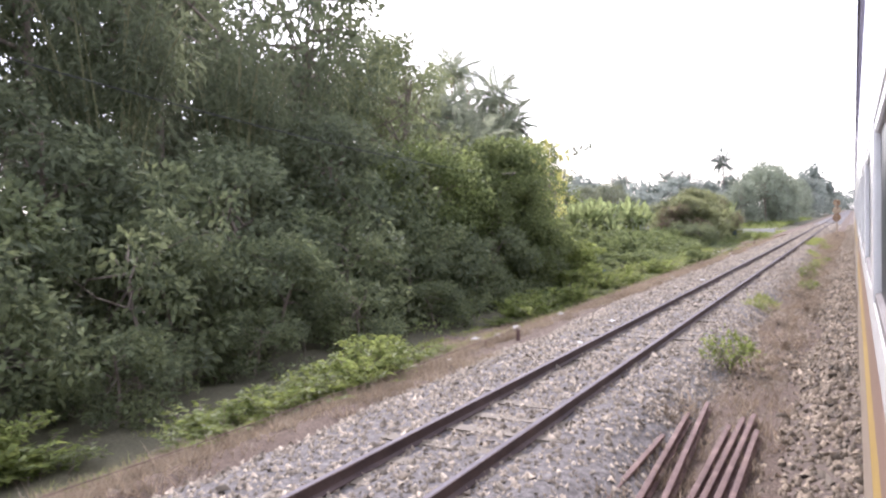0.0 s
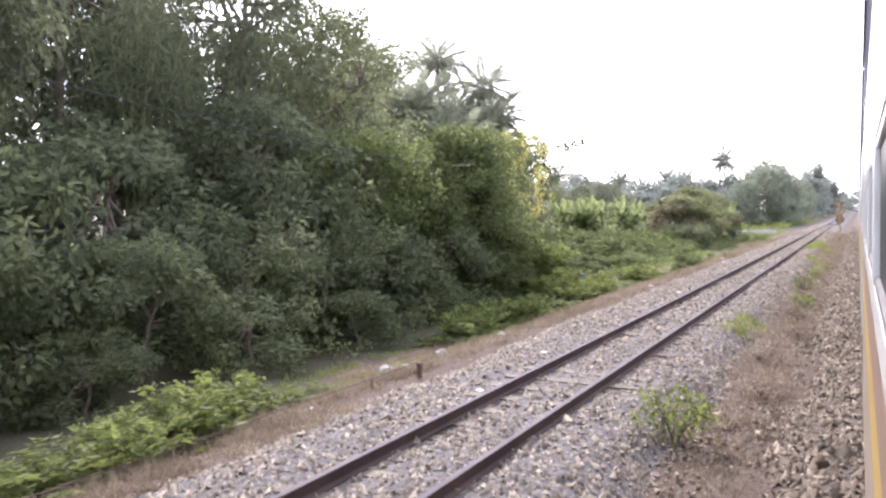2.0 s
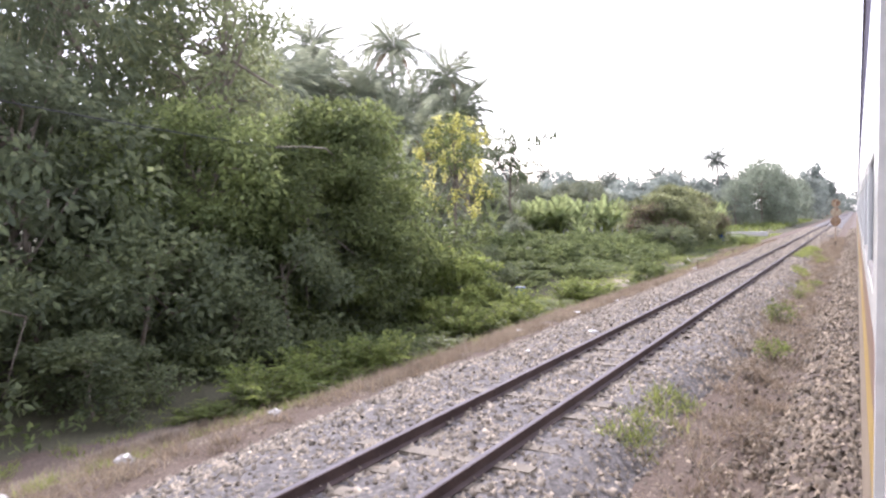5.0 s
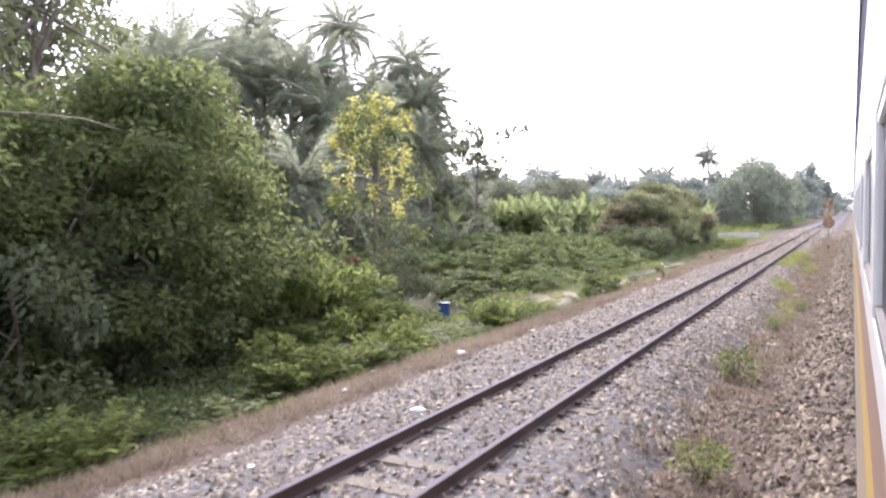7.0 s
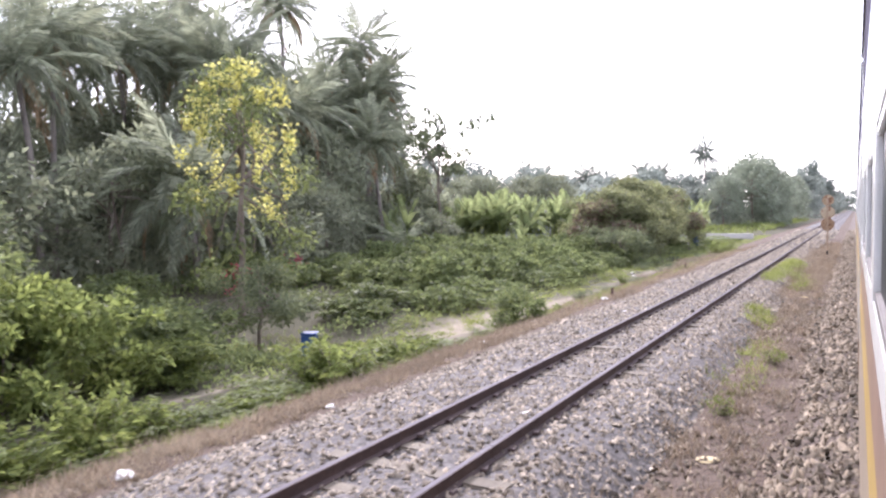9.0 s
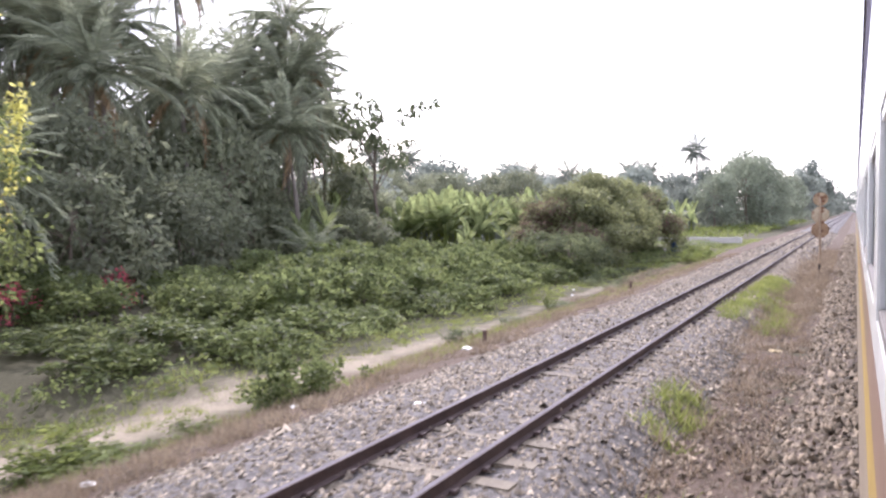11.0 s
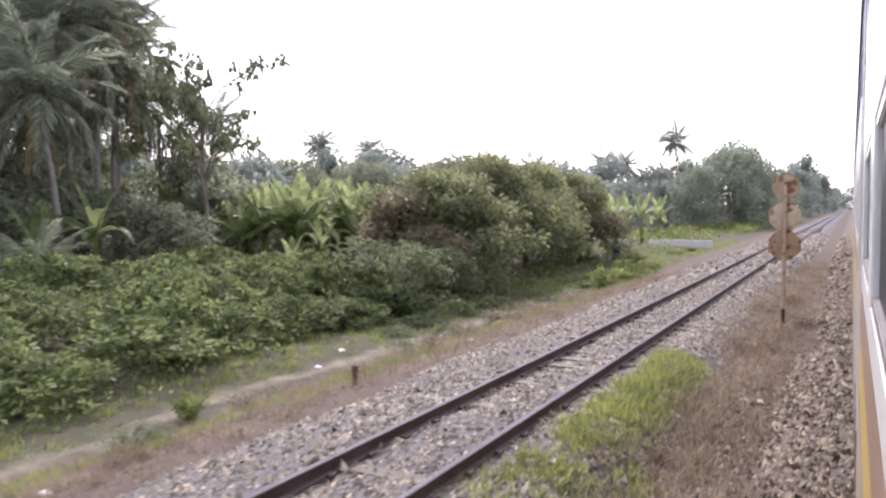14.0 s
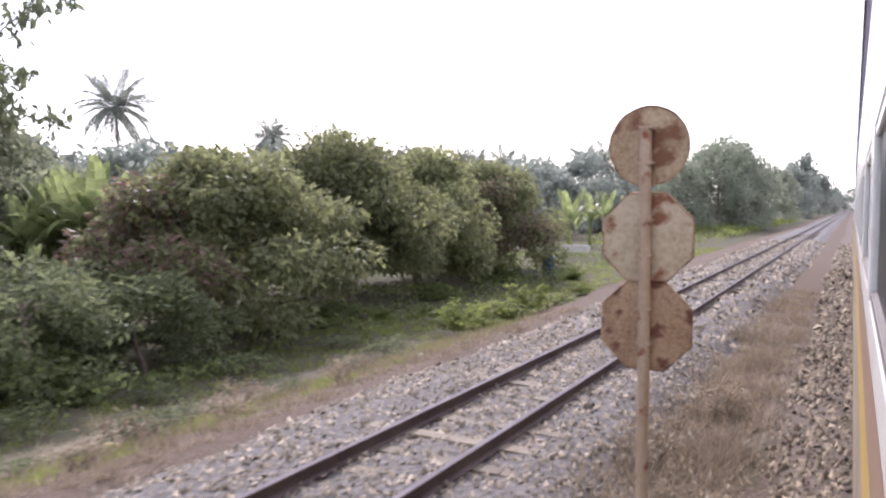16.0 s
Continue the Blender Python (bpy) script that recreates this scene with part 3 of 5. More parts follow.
def tree(name, label, h, r, base, n, length, width, mat, k=60, trunk_r=0.18, droop=0.4, lumpy=0.35, count=14, bark=None, extra=None, cat="tree", size=(0.16, 0.36)):
    ob = tagged(new(name), label, cat)
    cen, rad = clump_cloud(h, r, base, k, lumpy, size=size)
    top = np.array([rng.normal(0, 0.3), rng.normal(0, 0.3), base + (h - base) * 0.75])
    z = np.linspace(0, 1, 6)
    line = np.stack([top[0] * z ** 1.5, top[1] * z ** 1.5, -0.3 + (top[2] + 0.3) * z], -1) + rng.normal(0, 0.06, (6, 3)) * [[1, 1, 0]]
    v, f = joined([tube(line, np.linspace(trunk_r * 1.25, trunk_r * 0.3, 6), 9)] + limbs(cen, line[2], top, count, trunk_r))
    arr_part("trunk", v, f, bark or M_BARK, ob, smooth=True)
    v, f = crown_of(cen, rad, n, length, width, droop)
    arr_part("crown", v, f, mat, ob)
    if extra:
        near = np.argsort(cen @ [0.25, 0.9, -0.1])[:extra[1]]      # young leaves on one side of the crown
        v, f = crown_of(cen[near] * [1.04, 1.04, 1.03], rad[near], extra[2], length, width, droop)
        arr_part(extra[3], v, f, extra[0], ob)
    return ob


def at(x, y, turn=0.0, s=1.0, sz=None, dz=0.0):
    z = float(ground_z(x, y)) + dz
    return Matrix.LocRotScale((x, y, z), Euler((0, 0, radians(turn))), (s, s, sz or s))


def spread(models, places, group):
    """Put copies of models (the first use of each is the model itself) at (x, y, scale, height scale)."""
    used = set()
    for i, (x, y, s, sz) in enumerate(places):
        ob = models[i % len(models)]
        m = at(x, y, rng.uniform(0, 360), s, sz)
        ob["group"] = group
        if ob.name in used:
            copy_thing(ob, m)
        else:
            ob.matrix_basis = m
            used.add(ob.name)


# tall trees of the wood
tall = [tree("tall_tree", "tall dark green tree in a dense wood", 15.5, 4.2, 5.0, 6400, 0.38, 0.17, M_FOREST, k=95, trunk_r=0.22, droop=0.6, count=26) for _ in range(3)]
high = tree("tall_tree", "tall tree with a bare trunk and a high dark crown", 15.5, 4.0, 8.2, 6800, 0.35, 0.155, M_FOREST, k=80, trunk_r=0.2, droop=0.6, count=22)
high.matrix_basis = at(-23.5, 19.5, 40)
for x, y, a in ((-21.8, 13.6, 160), (-27.5, 14.5, 250), (-28.5, 22.5, 300), (-24.5, 8.5, 80), (-31.5, 17.5, 20), (-32, 28, 200)):
    copy_thing(high, at(x, y, a, 1.0, 1.05))
spread(tall, [(-22.5, 27.0, 1.0, 1.0), (-20.5, 0.5, 1, 1), 
              (-28, 33, 0.9, 0.8), (-30, 7, 1.1, 1.1), (-27, -2, 1.1, 1.1), (-34, 36, 0.9, 0.75), (-21, -6, 1, 1)], "tall trees of the wood")
mid_trees = [tree("wood_tree", "bushy dark green tree at the edge of a wood", 9.0, 3.3, 1.2, 6200, 0.31, 0.15, M_FOREST, k=80, trunk_r=0.15, droop=0.5, count=18) for _ in range(3)]
spread(mid_trees, [(-17.5, 22.5, 0.95, 0.8), (-17, 16.5, 0.9, 0.66), (-17.5, 10.5, 0.95, 0.72), (-16.5, 5, 1.0, 1.0), (-17, -1, 1, 1.1), (-17.8, 27.5, 0.9, 0.9),
                   (-25.5, 38, 1.0, 0.8), (-31, 41, 1.0, 0.85), (-22, 36.5, 0.85, 0.75), (-16, -7, 1, 1.1)], "bushy trees of the wood")
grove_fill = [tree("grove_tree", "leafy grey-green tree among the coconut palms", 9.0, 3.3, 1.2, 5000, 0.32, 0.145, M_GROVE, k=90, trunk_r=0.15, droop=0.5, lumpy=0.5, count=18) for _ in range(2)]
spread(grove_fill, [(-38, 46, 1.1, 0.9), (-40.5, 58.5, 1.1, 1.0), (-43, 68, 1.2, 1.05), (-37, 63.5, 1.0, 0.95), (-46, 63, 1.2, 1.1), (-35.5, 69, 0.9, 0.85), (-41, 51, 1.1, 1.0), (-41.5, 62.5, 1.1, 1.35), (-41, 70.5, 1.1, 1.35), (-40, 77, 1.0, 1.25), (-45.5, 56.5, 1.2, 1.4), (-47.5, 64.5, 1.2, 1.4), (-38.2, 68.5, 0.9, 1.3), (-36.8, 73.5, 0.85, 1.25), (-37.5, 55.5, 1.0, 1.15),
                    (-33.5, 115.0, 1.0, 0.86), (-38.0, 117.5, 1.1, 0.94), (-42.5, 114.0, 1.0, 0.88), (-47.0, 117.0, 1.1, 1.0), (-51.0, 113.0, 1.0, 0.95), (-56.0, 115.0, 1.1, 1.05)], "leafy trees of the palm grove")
sparse = tree("light_tree", "tall thin-leaved tree with sky showing through its crown", 12.4, 3.3, 4.0, 5600, 0.26, 0.11, M_FOREST2, k=60, trunk_r=0.16, droop=0.5, count=26)
sparse.matrix_basis = at(-19.8, 31.2, 20)
copy_thing(sparse, at(-24, 33.5, 140, 1.05, 1.1))
grove_tree = tree("light_tree", "leafy light green tree at the end of the palm grove", 11.4, 2.9, 3.6, 11000, 0.24, 0.11, M_FOREST2, k=60, trunk_r=0.16, droop=0.5, count=24)
grove_tree.matrix_basis = at(-37.8, 84.0, 250, 0.88, 1.03)
copy_thing(grove_tree, at(-41.4, 80.4, 60, 0.9, 0.85))
round_trees = [tree("broad_bush_tree", "broad leafy green tree with branches down to the ground", 6.8, 3.1, 0.2, 19000, 0.215, 0.10, M_BROAD, k=150, trunk_r=0.13, droop=0.55, lumpy=0.5, count=22, size=(0.10, 0.30)) for _ in range(2)]
spread(round_trees, [(-14.2, 31.0, 1.0, 0.97), (-15.6, 26.6, 1.0, 0.93), (-15.0, 32.4, 0.85, 0.72), (-13.6, 28.6, 0.85, 0.80)], "broad trees beside the path")
inv = round_trees[0].matrix_basis.inverted()
bough = [inv @ Vector(q) for q in ((-14.0, 30.6, 3.4), (-12.9, 29.0, 4.0), (-11.9, 27.4, 4.02), (-11.5, 26.2, 3.95), (-11.4, 25.0, 3.86))]
v, f = tube(bough, [0.03, 0.022, 0.017, 0.014, 0.010], 7)
arr_part("bare_bough", v, f, M_BARK, round_trees[0], smooth=True, label="bare bough reaching out of the crown")
edge_bush = [tree("dark_bush", "dark green bush at the foot of the wood", 3.4, 1.9, 0.15, 4000, 0.20, 0.095, M_DARKBUSH, k=46, trunk_r=0.06, droop=0.35, count=10, cat="bush") for _ in range(3)]
spread(edge_bush, [(-12.9, 6.5, 1.0, 0.9), (-13.4, 10.5, 1.05, 1.1), (-13.2, 14.5, 1.0, 0.85), (-14.0, 18.5, 1.15, 1.15), (-13.5, 23, 1.0, 0.9), (-12.7, 2.5, 1.1, 1.1),
                   (-13.0, -2.0, 1.1, 1.0), (-12.4, 26.4, 0.8, 0.8), (-12.6, 29.3, 0.8, 0.75), (-11.9, 12.4, 0.6, 0.45), (-12.1, 16.6, 0.7, 0.5), (-11.9, 20.6, 0.7, 0.5), (-12.3, 24.4, 0.7, 0.6), (-11.6, 8.6, 0.6, 0.45), (-15.5, 8, 1.3, 1.5), (-15.4, 13, 1.3, 1.5), (-15.8, 22, 1.3, 1.4), (-15.2, 29.0, 1.25, 1.45), (-16.8, 25.0, 1.25, 1.4), (-14.0, 28.4, 0.95, 1.0), (-16.6, 33.0, 1.2, 1.3), (-14.2, 24.8, 1.0, 1.0), (-12.6, 72.0, 0.75, 0.62), (-12.9, 74.6, 0.85, 0.70), (-14.4, 73.2, 1.0, 0.74)], "dark bushes of the wood")


def bamboo():
    ob = tagged(new("bamboo_clump"), "clump of tall bamboo stems in the shade of the wood", "bamboo", group="bamboo in the wood")
    tips, dirs = [], []
    for i in range(26):
        a = rng.uniform(0, 2 * math.pi)
        lean, h = rng.uniform(0.5, 2.6), rng.uniform(9, 13.5)
        t = np.linspace(0, 1, 7)
        b = np.array([math.cos(a), math.sin(a)])
        pts = np.concatenate([b[None] * (0.2 + 0.4 * rng.random()) + b[None] * (lean * t ** 2.2)[:, None], (-0.2 + h * (t - 0.16 * t ** 4))[:, None]], 1)
        v, f = tube(pts, np.linspace(0.045, 0.012, 7), 6)
        arr_part("culm", v, f, M_CULM, ob, smooth=True)
        for j in range(16):
            q = rng.uniform(0.45, 1.0)
            tips.append(np.array([np.interp(q, t, pts[:, c]) for c in range(3)]))
    cen = np.array(tips)
    v, f = crown_of(cen, np.full(len(cen), 0.75), 5200, 0.34, 0.07, droop=0.8)
    arr_part("foliage", v, f, M_FOREST, ob)
    return ob


bam = bamboo()
bam.matrix_basis = at(-18.2, 13.6)
for x, y in ((-19.6, 8.8), (-18.8, 18.8), (-19.5, 3.5), (-20.2, 23.3)):
    copy_thing(bam, at(x, y, rng.uniform(0, 360)))


# ---- coconut palms ----
def frond_mesh(L, droop, mat, dry=False):
    t = np.linspace(0, 1, 9)
    line = np.stack([L * (t - 0.13 * droop * t ** 3), 0 * t, L * (0.26 * t - (0.28 + 0.52 * droop) * t ** 2.2)], -1)
    rv, rf = tube(line, np.linspace(0.035, 0.006, 9), 4)
    m = 52
    q = np.repeat(np.linspace(0.12, 0.99, m), 2)
    side = np.tile([1.0, -1.0], m)
    pos = np.stack([np.interp(q, t, line[:, c]) for c in range(3)], -1)
    ll = L * (0.065 + 0.15 * np.sin(np.pi * np.clip(q * 0.9 + 0.08, 0, 1))) * rng.uniform(0.8, 1.15, 2 * m)
    way = unit(np.stack([0.55 + 0.5 * q, side * (1.0 - 0.35 * q), -0.1 - 0.35 * droop - rng.uniform(0, 0.5, 2 * m) - (0.6 if dry else 0)], -1))
    wid = np.cross(way, [0, 0, 1.0])
    wid = unit(np.cross(way, np.cross(wid, way) + rng.normal(0, 0.3, (2 * m, 3))))
    w = 0.027 * L / 3.6
    mid = pos + way * (ll * 0.4)[:, None]
    tip = pos + way * ll[:, None] + np.array([0, 0, -0.18])[None] * (ll ** 2)[:, None]
    v = np.stack([pos, mid + wid * w, tip, mid - wid * w], 1).reshape(-1, 3)
    k = np.arange(2 * m)[:, None] * 4
    f = np.concatenate([k + [[0, 1, 2]], k + [[0, 2, 3]]], 1).reshape(-1, 3)
    rf3 = np.concatenate([rf[:, [0, 1, 2]], rf[:, [0, 2, 3]]])
    vv, ff = joined([(rv, rf3), (v, f)])
    return mesh_of("frond", vv, ff, mat)


FRONDS = [frond_mesh(4.1, d, M_PALM) for d in (0.15, 0.5, 0.9, 1.25)]
HAZED_FRONDS = [frond_mesh(4.1, d, M_PALM_HAZE) for d in (0.15, 0.5, 0.9, 1.25)]
DEAD = frond_mesh(3.3, 1.3, M_PALM_DRY, True)


def palm(x, y, top, lean=0.6, size=1.0, fronds=36, label="tall coconut palm with a feathery crown above the grove"):
    z0 = float(ground_z(x, y))
    h = top - z0
    ob = tagged(new("coconut_palm"), label, "palm tree", group="coconut palms")
    ob.matrix_basis = pose(x, y, z0)
    a = rng.uniform(0, 2 * math.pi)
    t = np.linspace(0, 1, 9)
    off = lean * t ** 2
    pts = np.stack([math.cos(a) * (off - lean), math.sin(a) * (off - lean), -0.3 + (h + 0.3) * t], -1)
    v, f = tube(pts, np.interp(t, [0, 0.08, 1], [0.24, 0.17, 0.11]), 9)
    arr_part("trunk", v, f, M_PALM_BARK, ob, smooth=True)
    for i in range(fronds):
        q = (i + 0.5) / fronds
        up = 78 - 118 * q + rng.normal(0, 7)
        # palms past y 100 take the fronds coloured for haze
        me = (HAZED_FRONDS if y > 100 else FRONDS)[min(3, int(q * 4 + rng.uniform(-0.4, 0.4)))] if q < 0.93 or y > 100 else DEAD
        fr = new("frond", me)
        fr.parent = ob
        s = size * rng.uniform(0.85, 1.12)
        fr.matrix_basis = Matrix.LocRotScale((0, 0, h - 0.05 - 0.25 * q), Euler((rng.normal(0, 0.25), -radians(up * 0.8), i * 2.39996 + rng.normal(0, 0.15)), 'XYZ'), (s, s, s))
    for i in range(5):
        bm = bmesh.new()
        bmesh.ops.create_icosphere(bm, subdivisions=1, radius=0.13 * size)
        bmesh.ops.translate(bm, verts=bm.verts, vec=(0.24 * math.cos(i * 1.3), 0.24 * math.sin(i * 1.3), h - 0.35 - 0.05 * (i % 2)))
        part("coconut", bm, M_PALM, ob)
    return ob


for x, y, top in ((-36.1, 67.6, 17.3), (-36.0, 77.5, 16.2), (-42.7, 64.8, 17.6), (-35.0, 49.7, 11.2), (-38.0, 80.5, 12.4), (-34.2, 75.0, 11.2), 
                  (-46, 75, 13.2), (-37.5, 58.5, 12.4), (-30.5, 58.0, 8.8), (-33, 46.5, 9.2), (-40, 53, 12.0), (-32.2, 64.5, 9.0), (-36, 71, 9.6), (-39.5, 61.5, 13.8), (-41.5, 72.5, 12.8), (-47, 68, 15.2), (-33.5, 58.6, 11.0), (-38.2, 75.5, 13.6), (-36.5, 54.5, 11.5), (-43, 78.5, 12.2), (-33.8, 61.2, 12.2),
                  (-31.5, 72.0, 7.6), (-24.8, 48.6, 3.6), (-42.2, 58.0, 13.6), (-45.5, 54.5, 12.6), (-35.6, 79.2, 10.4), (-34.7, 77.7, 13.0), (-36.8, 80.2, 8.6)):
    palm(x, y, top, lean=rng.uniform(0.2, 1.2), size=rng.uniform(0.92, 1.1))
palm(-26.5, 68.7, 0.2, 0.1, 0.66, 20, label="young palm with fronds rising from the scrub")
palm(-60, 109.5, 11.6, 0.4, 1.05, label="single coconut palm standing above the far trees")
for x, y, top, s in ((-81.4, 154.5, 13.4, 1.15), (-93, 186, 15.2, 1.2), (-81, 218, 13.2, 1.15), (-62, 223, 10.6, 1.1), (-27.1, 184, 13.6, 1.05), (-47, 168, 8.6, 1.0),
                     (-70, 205, 11.6, 1.1), (-40, 185, 10.0, 1.1), (-34, 176, 9.2, 1.0)):
    palm(x, y, top, 0.6, s, label="far coconut palm rising above the tree line")


# ---- blossoming tree ----
def yellow_tree():
    ob = tree("golden_shower_tree", "small tree hung with clusters of yellow blossom", 8.3, 2.15, 1.6, 2800, 0.20, 0.09, M_BROAD, k=54, trunk_r=0.11, droop=0.5, count=24)
    ob["category"] = "flowering tree"
    cen, rad = clump_cloud(8.7, 2.25, 3.9, 58, 0.25)
    sets = []
    for c in cen:
        n = int(rng.uniform(14, 70))
        L = rng.uniform(0.35, 1.0)
        q = rng.uniform(0, 1, n)
        p = c + np.stack([rng.normal(0, 0.12, n) * (1.2 - 0.7 * q), rng.normal(0, 0.12, n) * (1.2 - 0.7 * q), -L * q], -1)
        sets.append(leaves(p, rng.normal(size=(n, 3)) + [0, 0, -0.5], 0.14, 0.11))
    v, f = joined(sets)
    blossom = arr_part("blossom", v, f, M_YELLOW, ob, label="hanging clusters of yellow blossom")
    blossom["kind"] = "stuff"
    return ob


rng = np.random.default_rng(21)
yt = yellow_tree()
yt.matrix_basis = at(-17.4, 44.4, 40)


# ---- thin tree with leaves at the branch ends ----
def thin_tree(crown_z, reach):
    """A bare stem that forks into long thin branches, each ending in small drooping tufts."""
    ob = tagged(new("thin_tree"), "thin bare-branched tree with tufts of leaves against the sky", "tree")
    tubes, pos, way = [], [], []

    def bent(p, d, L, r0, r1, rise):
        pts = [np.asarray(p, dtype=float)]
        for _ in range(5):
            d = unit(d + rng.normal(0, 0.10, 3) + [0, 0, rise])
            pts.append(pts[-1] + d * L / 5)
        tubes.append(tube(pts, np.linspace(r0, r1, 6), 5))
        return pts, d

    def tuft(p):
        for _ in range(15):
            pos.append(p + rng.normal(0, 0.2, 3))
            way.append(unit(rng.normal(size=3)) * 0.8 + [0, 0, -0.9])
    stem, _ = bent((0, 0, -0.3), np.array([0.02, -0.03, 1.0]), crown_z, 0.15, 0.09, 0.0)
    for k in range(11):
        a = k * 2.39996
        root = stem[3 + k % 3]
        lift = rng.uniform(0.4, 1.5)
        limb, d = bent(root, unit(np.array([math.cos(a), math.sin(a), lift])), reach * rng.uniform(0.75, 1.25), 0.06, 0.02, 0.07)
        tuft(limb[-1])
        for j in range(5):
            start = limb[2 + j % 4]
            twig, _ = bent(start, unit(d + rng.normal(0, 0.6, 3)), reach * rng.uniform(0.18, 0.42), 0.02, 0.008, 0.03)
            tuft(twig[-1])
            if j % 2:
                tuft(twig[3])
    v, f = joined(tubes)
    arr_part("trunk", v, f, M_BARK, ob, smooth=True)
    v, f = leaves(np.array(pos), np.array(way), 0.46, 0.2)
    arr_part("crown", v, f, M_FOREST, ob)
    return ob


rng = np.random.default_rng(5)
tt = thin_tree(8.8, 3.9)
tt.matrix_basis = at(-30.5, 81.4)

# ---- mango orchard ----
mango = [tree("mango_tree", "dense rounded mango tree with some brown young leaves", 5.4, 3.5, b, 19000, 0.265, 0.12, M_MANGO, size=(0.13, 0.36), k=84, trunk_r=0.2, droop=0.45, lumpy=0.65, count=20,
              extra=(M_MANGO_YOUNG, 14, 3000, "young_leaves") if b < 0.5 else None) for b in (0.4, 1.5, 0.9)]
spread(mango, [(-15.3, 79.4, 0.95, 0.86), (-15.9, 85.6, 0.90, 0.98), (-16.4, 91.4, 0.90, 1.0), (-16.4, 97.6, 1.0, 1.1)], "mango trees beside the line")
mango[0].matrix_basis = at(-15.3, 79.4, 0, 0.95, 0.86)


# ---- banana plants ----
def banana_leaf_mesh(L, bend):
    n = 9
    t = np.linspace(0, 1, n)
    line = np.stack([L * t * (1 - 0.25 * bend * t), 0 * t, L * (0.75 * t - bend * t ** 2)], -1)
    w = L * 0.15 * np.sin(np.pi * np.clip(t * 0.93 + 0.05, 0, 1)) ** 0.6
    up = np.stack([0 * t, 0 * t, 0.35 * w], -1)
    rows = np.stack([line + np.stack([0 * t, w, 0 * t], -1) + up, line, line + np.stack([0 * t, -w, 0 * t], -1) + up], 1)
    vs, fs = [], []
    for i in range(n - 1):
        for s in (0, 1):
            gap = 0.12 * rng.random() if i > 1 else 0
            a, b = rows[i], rows[i + 1] * (1 - gap) + rows[i] * gap
            o = len(vs)
            vs += [a[s], a[s + 1], b[s + 1], b[s]]
            fs.append((o, o + 1, o + 2, o + 3))
    return mesh_of("leaf", vs, fs, M_BANANA)


BLADES = [banana_leaf_mesh(2.1, b) for b in (0.15, 0.5, 0.9)]


def banana(x, y, s=1.0):
    ob = tagged(new("banana_plant"), "banana plant with broad light green leaves", "banana plant", group="banana plants")
    ob.matrix_basis = at(x, y, rng.uniform(0, 360), s)
    h = rng.uniform(1.5, 2.2)
    v, f = tube([(0, 0, -0.2), (0.02, 0, h * 0.5), (0.04, 0.02, h)], [0.13, 0.11, 0.07], 8)
    arr_part("stem", v, f, M_GRASS, ob, smooth=True)
    for i in range(8):
        q = i / 8
        lf = new("leaf", BLADES[min(2, int(q * 3))])
        lf.parent = ob
        lf.matrix_basis = Matrix.LocRotScale((0.04, 0.02, h - 0.12 * q), Euler((rng.normal(0, 0.2), -radians(38 - 46 * q), i * 2.4 + rng.normal(0, 0.2))), (1, 1, 1))
    return ob


for i in range(96):
    banana(rng.uniform(-38, -25.5), rng.uniform(82, 112), rng.uniform(0.95, 1.35))
for x, y, s in ((-19.3, 119, 1.3), (-17.8, 124, 1.2), (-20.5, 128, 1.3), (-18, 132, 1.2), (-21.8, 77.6, 0.62), (-23.4, 81.5, 0.7), (-28.5, 70, 1.0), (-29, 73, 1.1)):
    banana(x, y, s)


# ---- shrubs along the verge and in the scrub ----
def shrub(name, label, mat, n, L, W, h, r, cat="shrub", stems=9):
    ob = tagged(new(name), label, cat)
    cen, rad = clump_cloud(h, r, 0.08, 26, 0.5)
    tubes = []
    for i in range(stems):
        e = cen[i % len(cen)]
        tubes.append(tube([(rng.normal(0, 0.08), rng.normal(0, 0.08), -0.15), e * [0.45, 0.45, 0.55], e], [0.016, 0.011, 0.004], 4))
    for v, f in tubes:
        arr_part("stem", v, f, M_BARK, ob)
    spray = clump_cloud(h * 1.18, r * 1.12, h * 0.3, 22, 0.5)
    a, b = crown_of(cen, rad, int(n * 0.75), L, W, 0.1)
    c, d = crown_of(spray[0], np.full(22, 0.14), int(n * 0.25), L, W, -0.1)
    v, f = joined([(a, b), (c, d)])
    arr_part("foliage", v, f, mat, ob)
    return ob


def spray_shrub():
    """Arching stems with feathered leaves, as tall lineside weeds have."""
    ob = tagged(new("verge_shrub"), "bright green feathery-leaved shrub on the dry verge", "shrub")
    tubes, pos, way = [], [], []
    for i in range(44):
        a, out, up = rng.uniform(0, 2 * math.pi), rng.uniform(0.25, 0.95), rng.uniform(0.45, 1.05)
        d = np.array([math.cos(a), math.sin(a), 0.0])
        t = np.linspace(0, 1, 6)
        root = np.array([rng.normal(0, 0.16), rng.normal(0, 0.16), -0.1])
        line = root + d * (out * t ** 1.3)[:, None] + np.array([0, 0, 1.0]) * (up * (1.25 * t - 0.35 * t ** 3))[:, None]
        if i % 2 == 0:
            tubes.append(tube(line, np.linspace(0.009, 0.003, 6), 4))
        for q in np.linspace(0.3, 1.0, 13):
            p = np.array([np.interp(q, t, line[:, c]) for c in range(3)])
            for sgn in (-1, 1):
                pos.append(p + rng.normal(0, 0.02, 3))
                way.append(sgn * np.array([-d[1], d[0], 0]) + d * 0.5 + [0, 0, rng.uniform(-0.35, 0.35)])
    v, f = joined(tubes)
    arr_part("stem", v, f, M_BARK, ob)
    v, f = leaves(np.array(pos), np.array(way), 0.155, 0.055)
    arr_part("foliage", v, f, M_SHRUB, ob)
    return ob


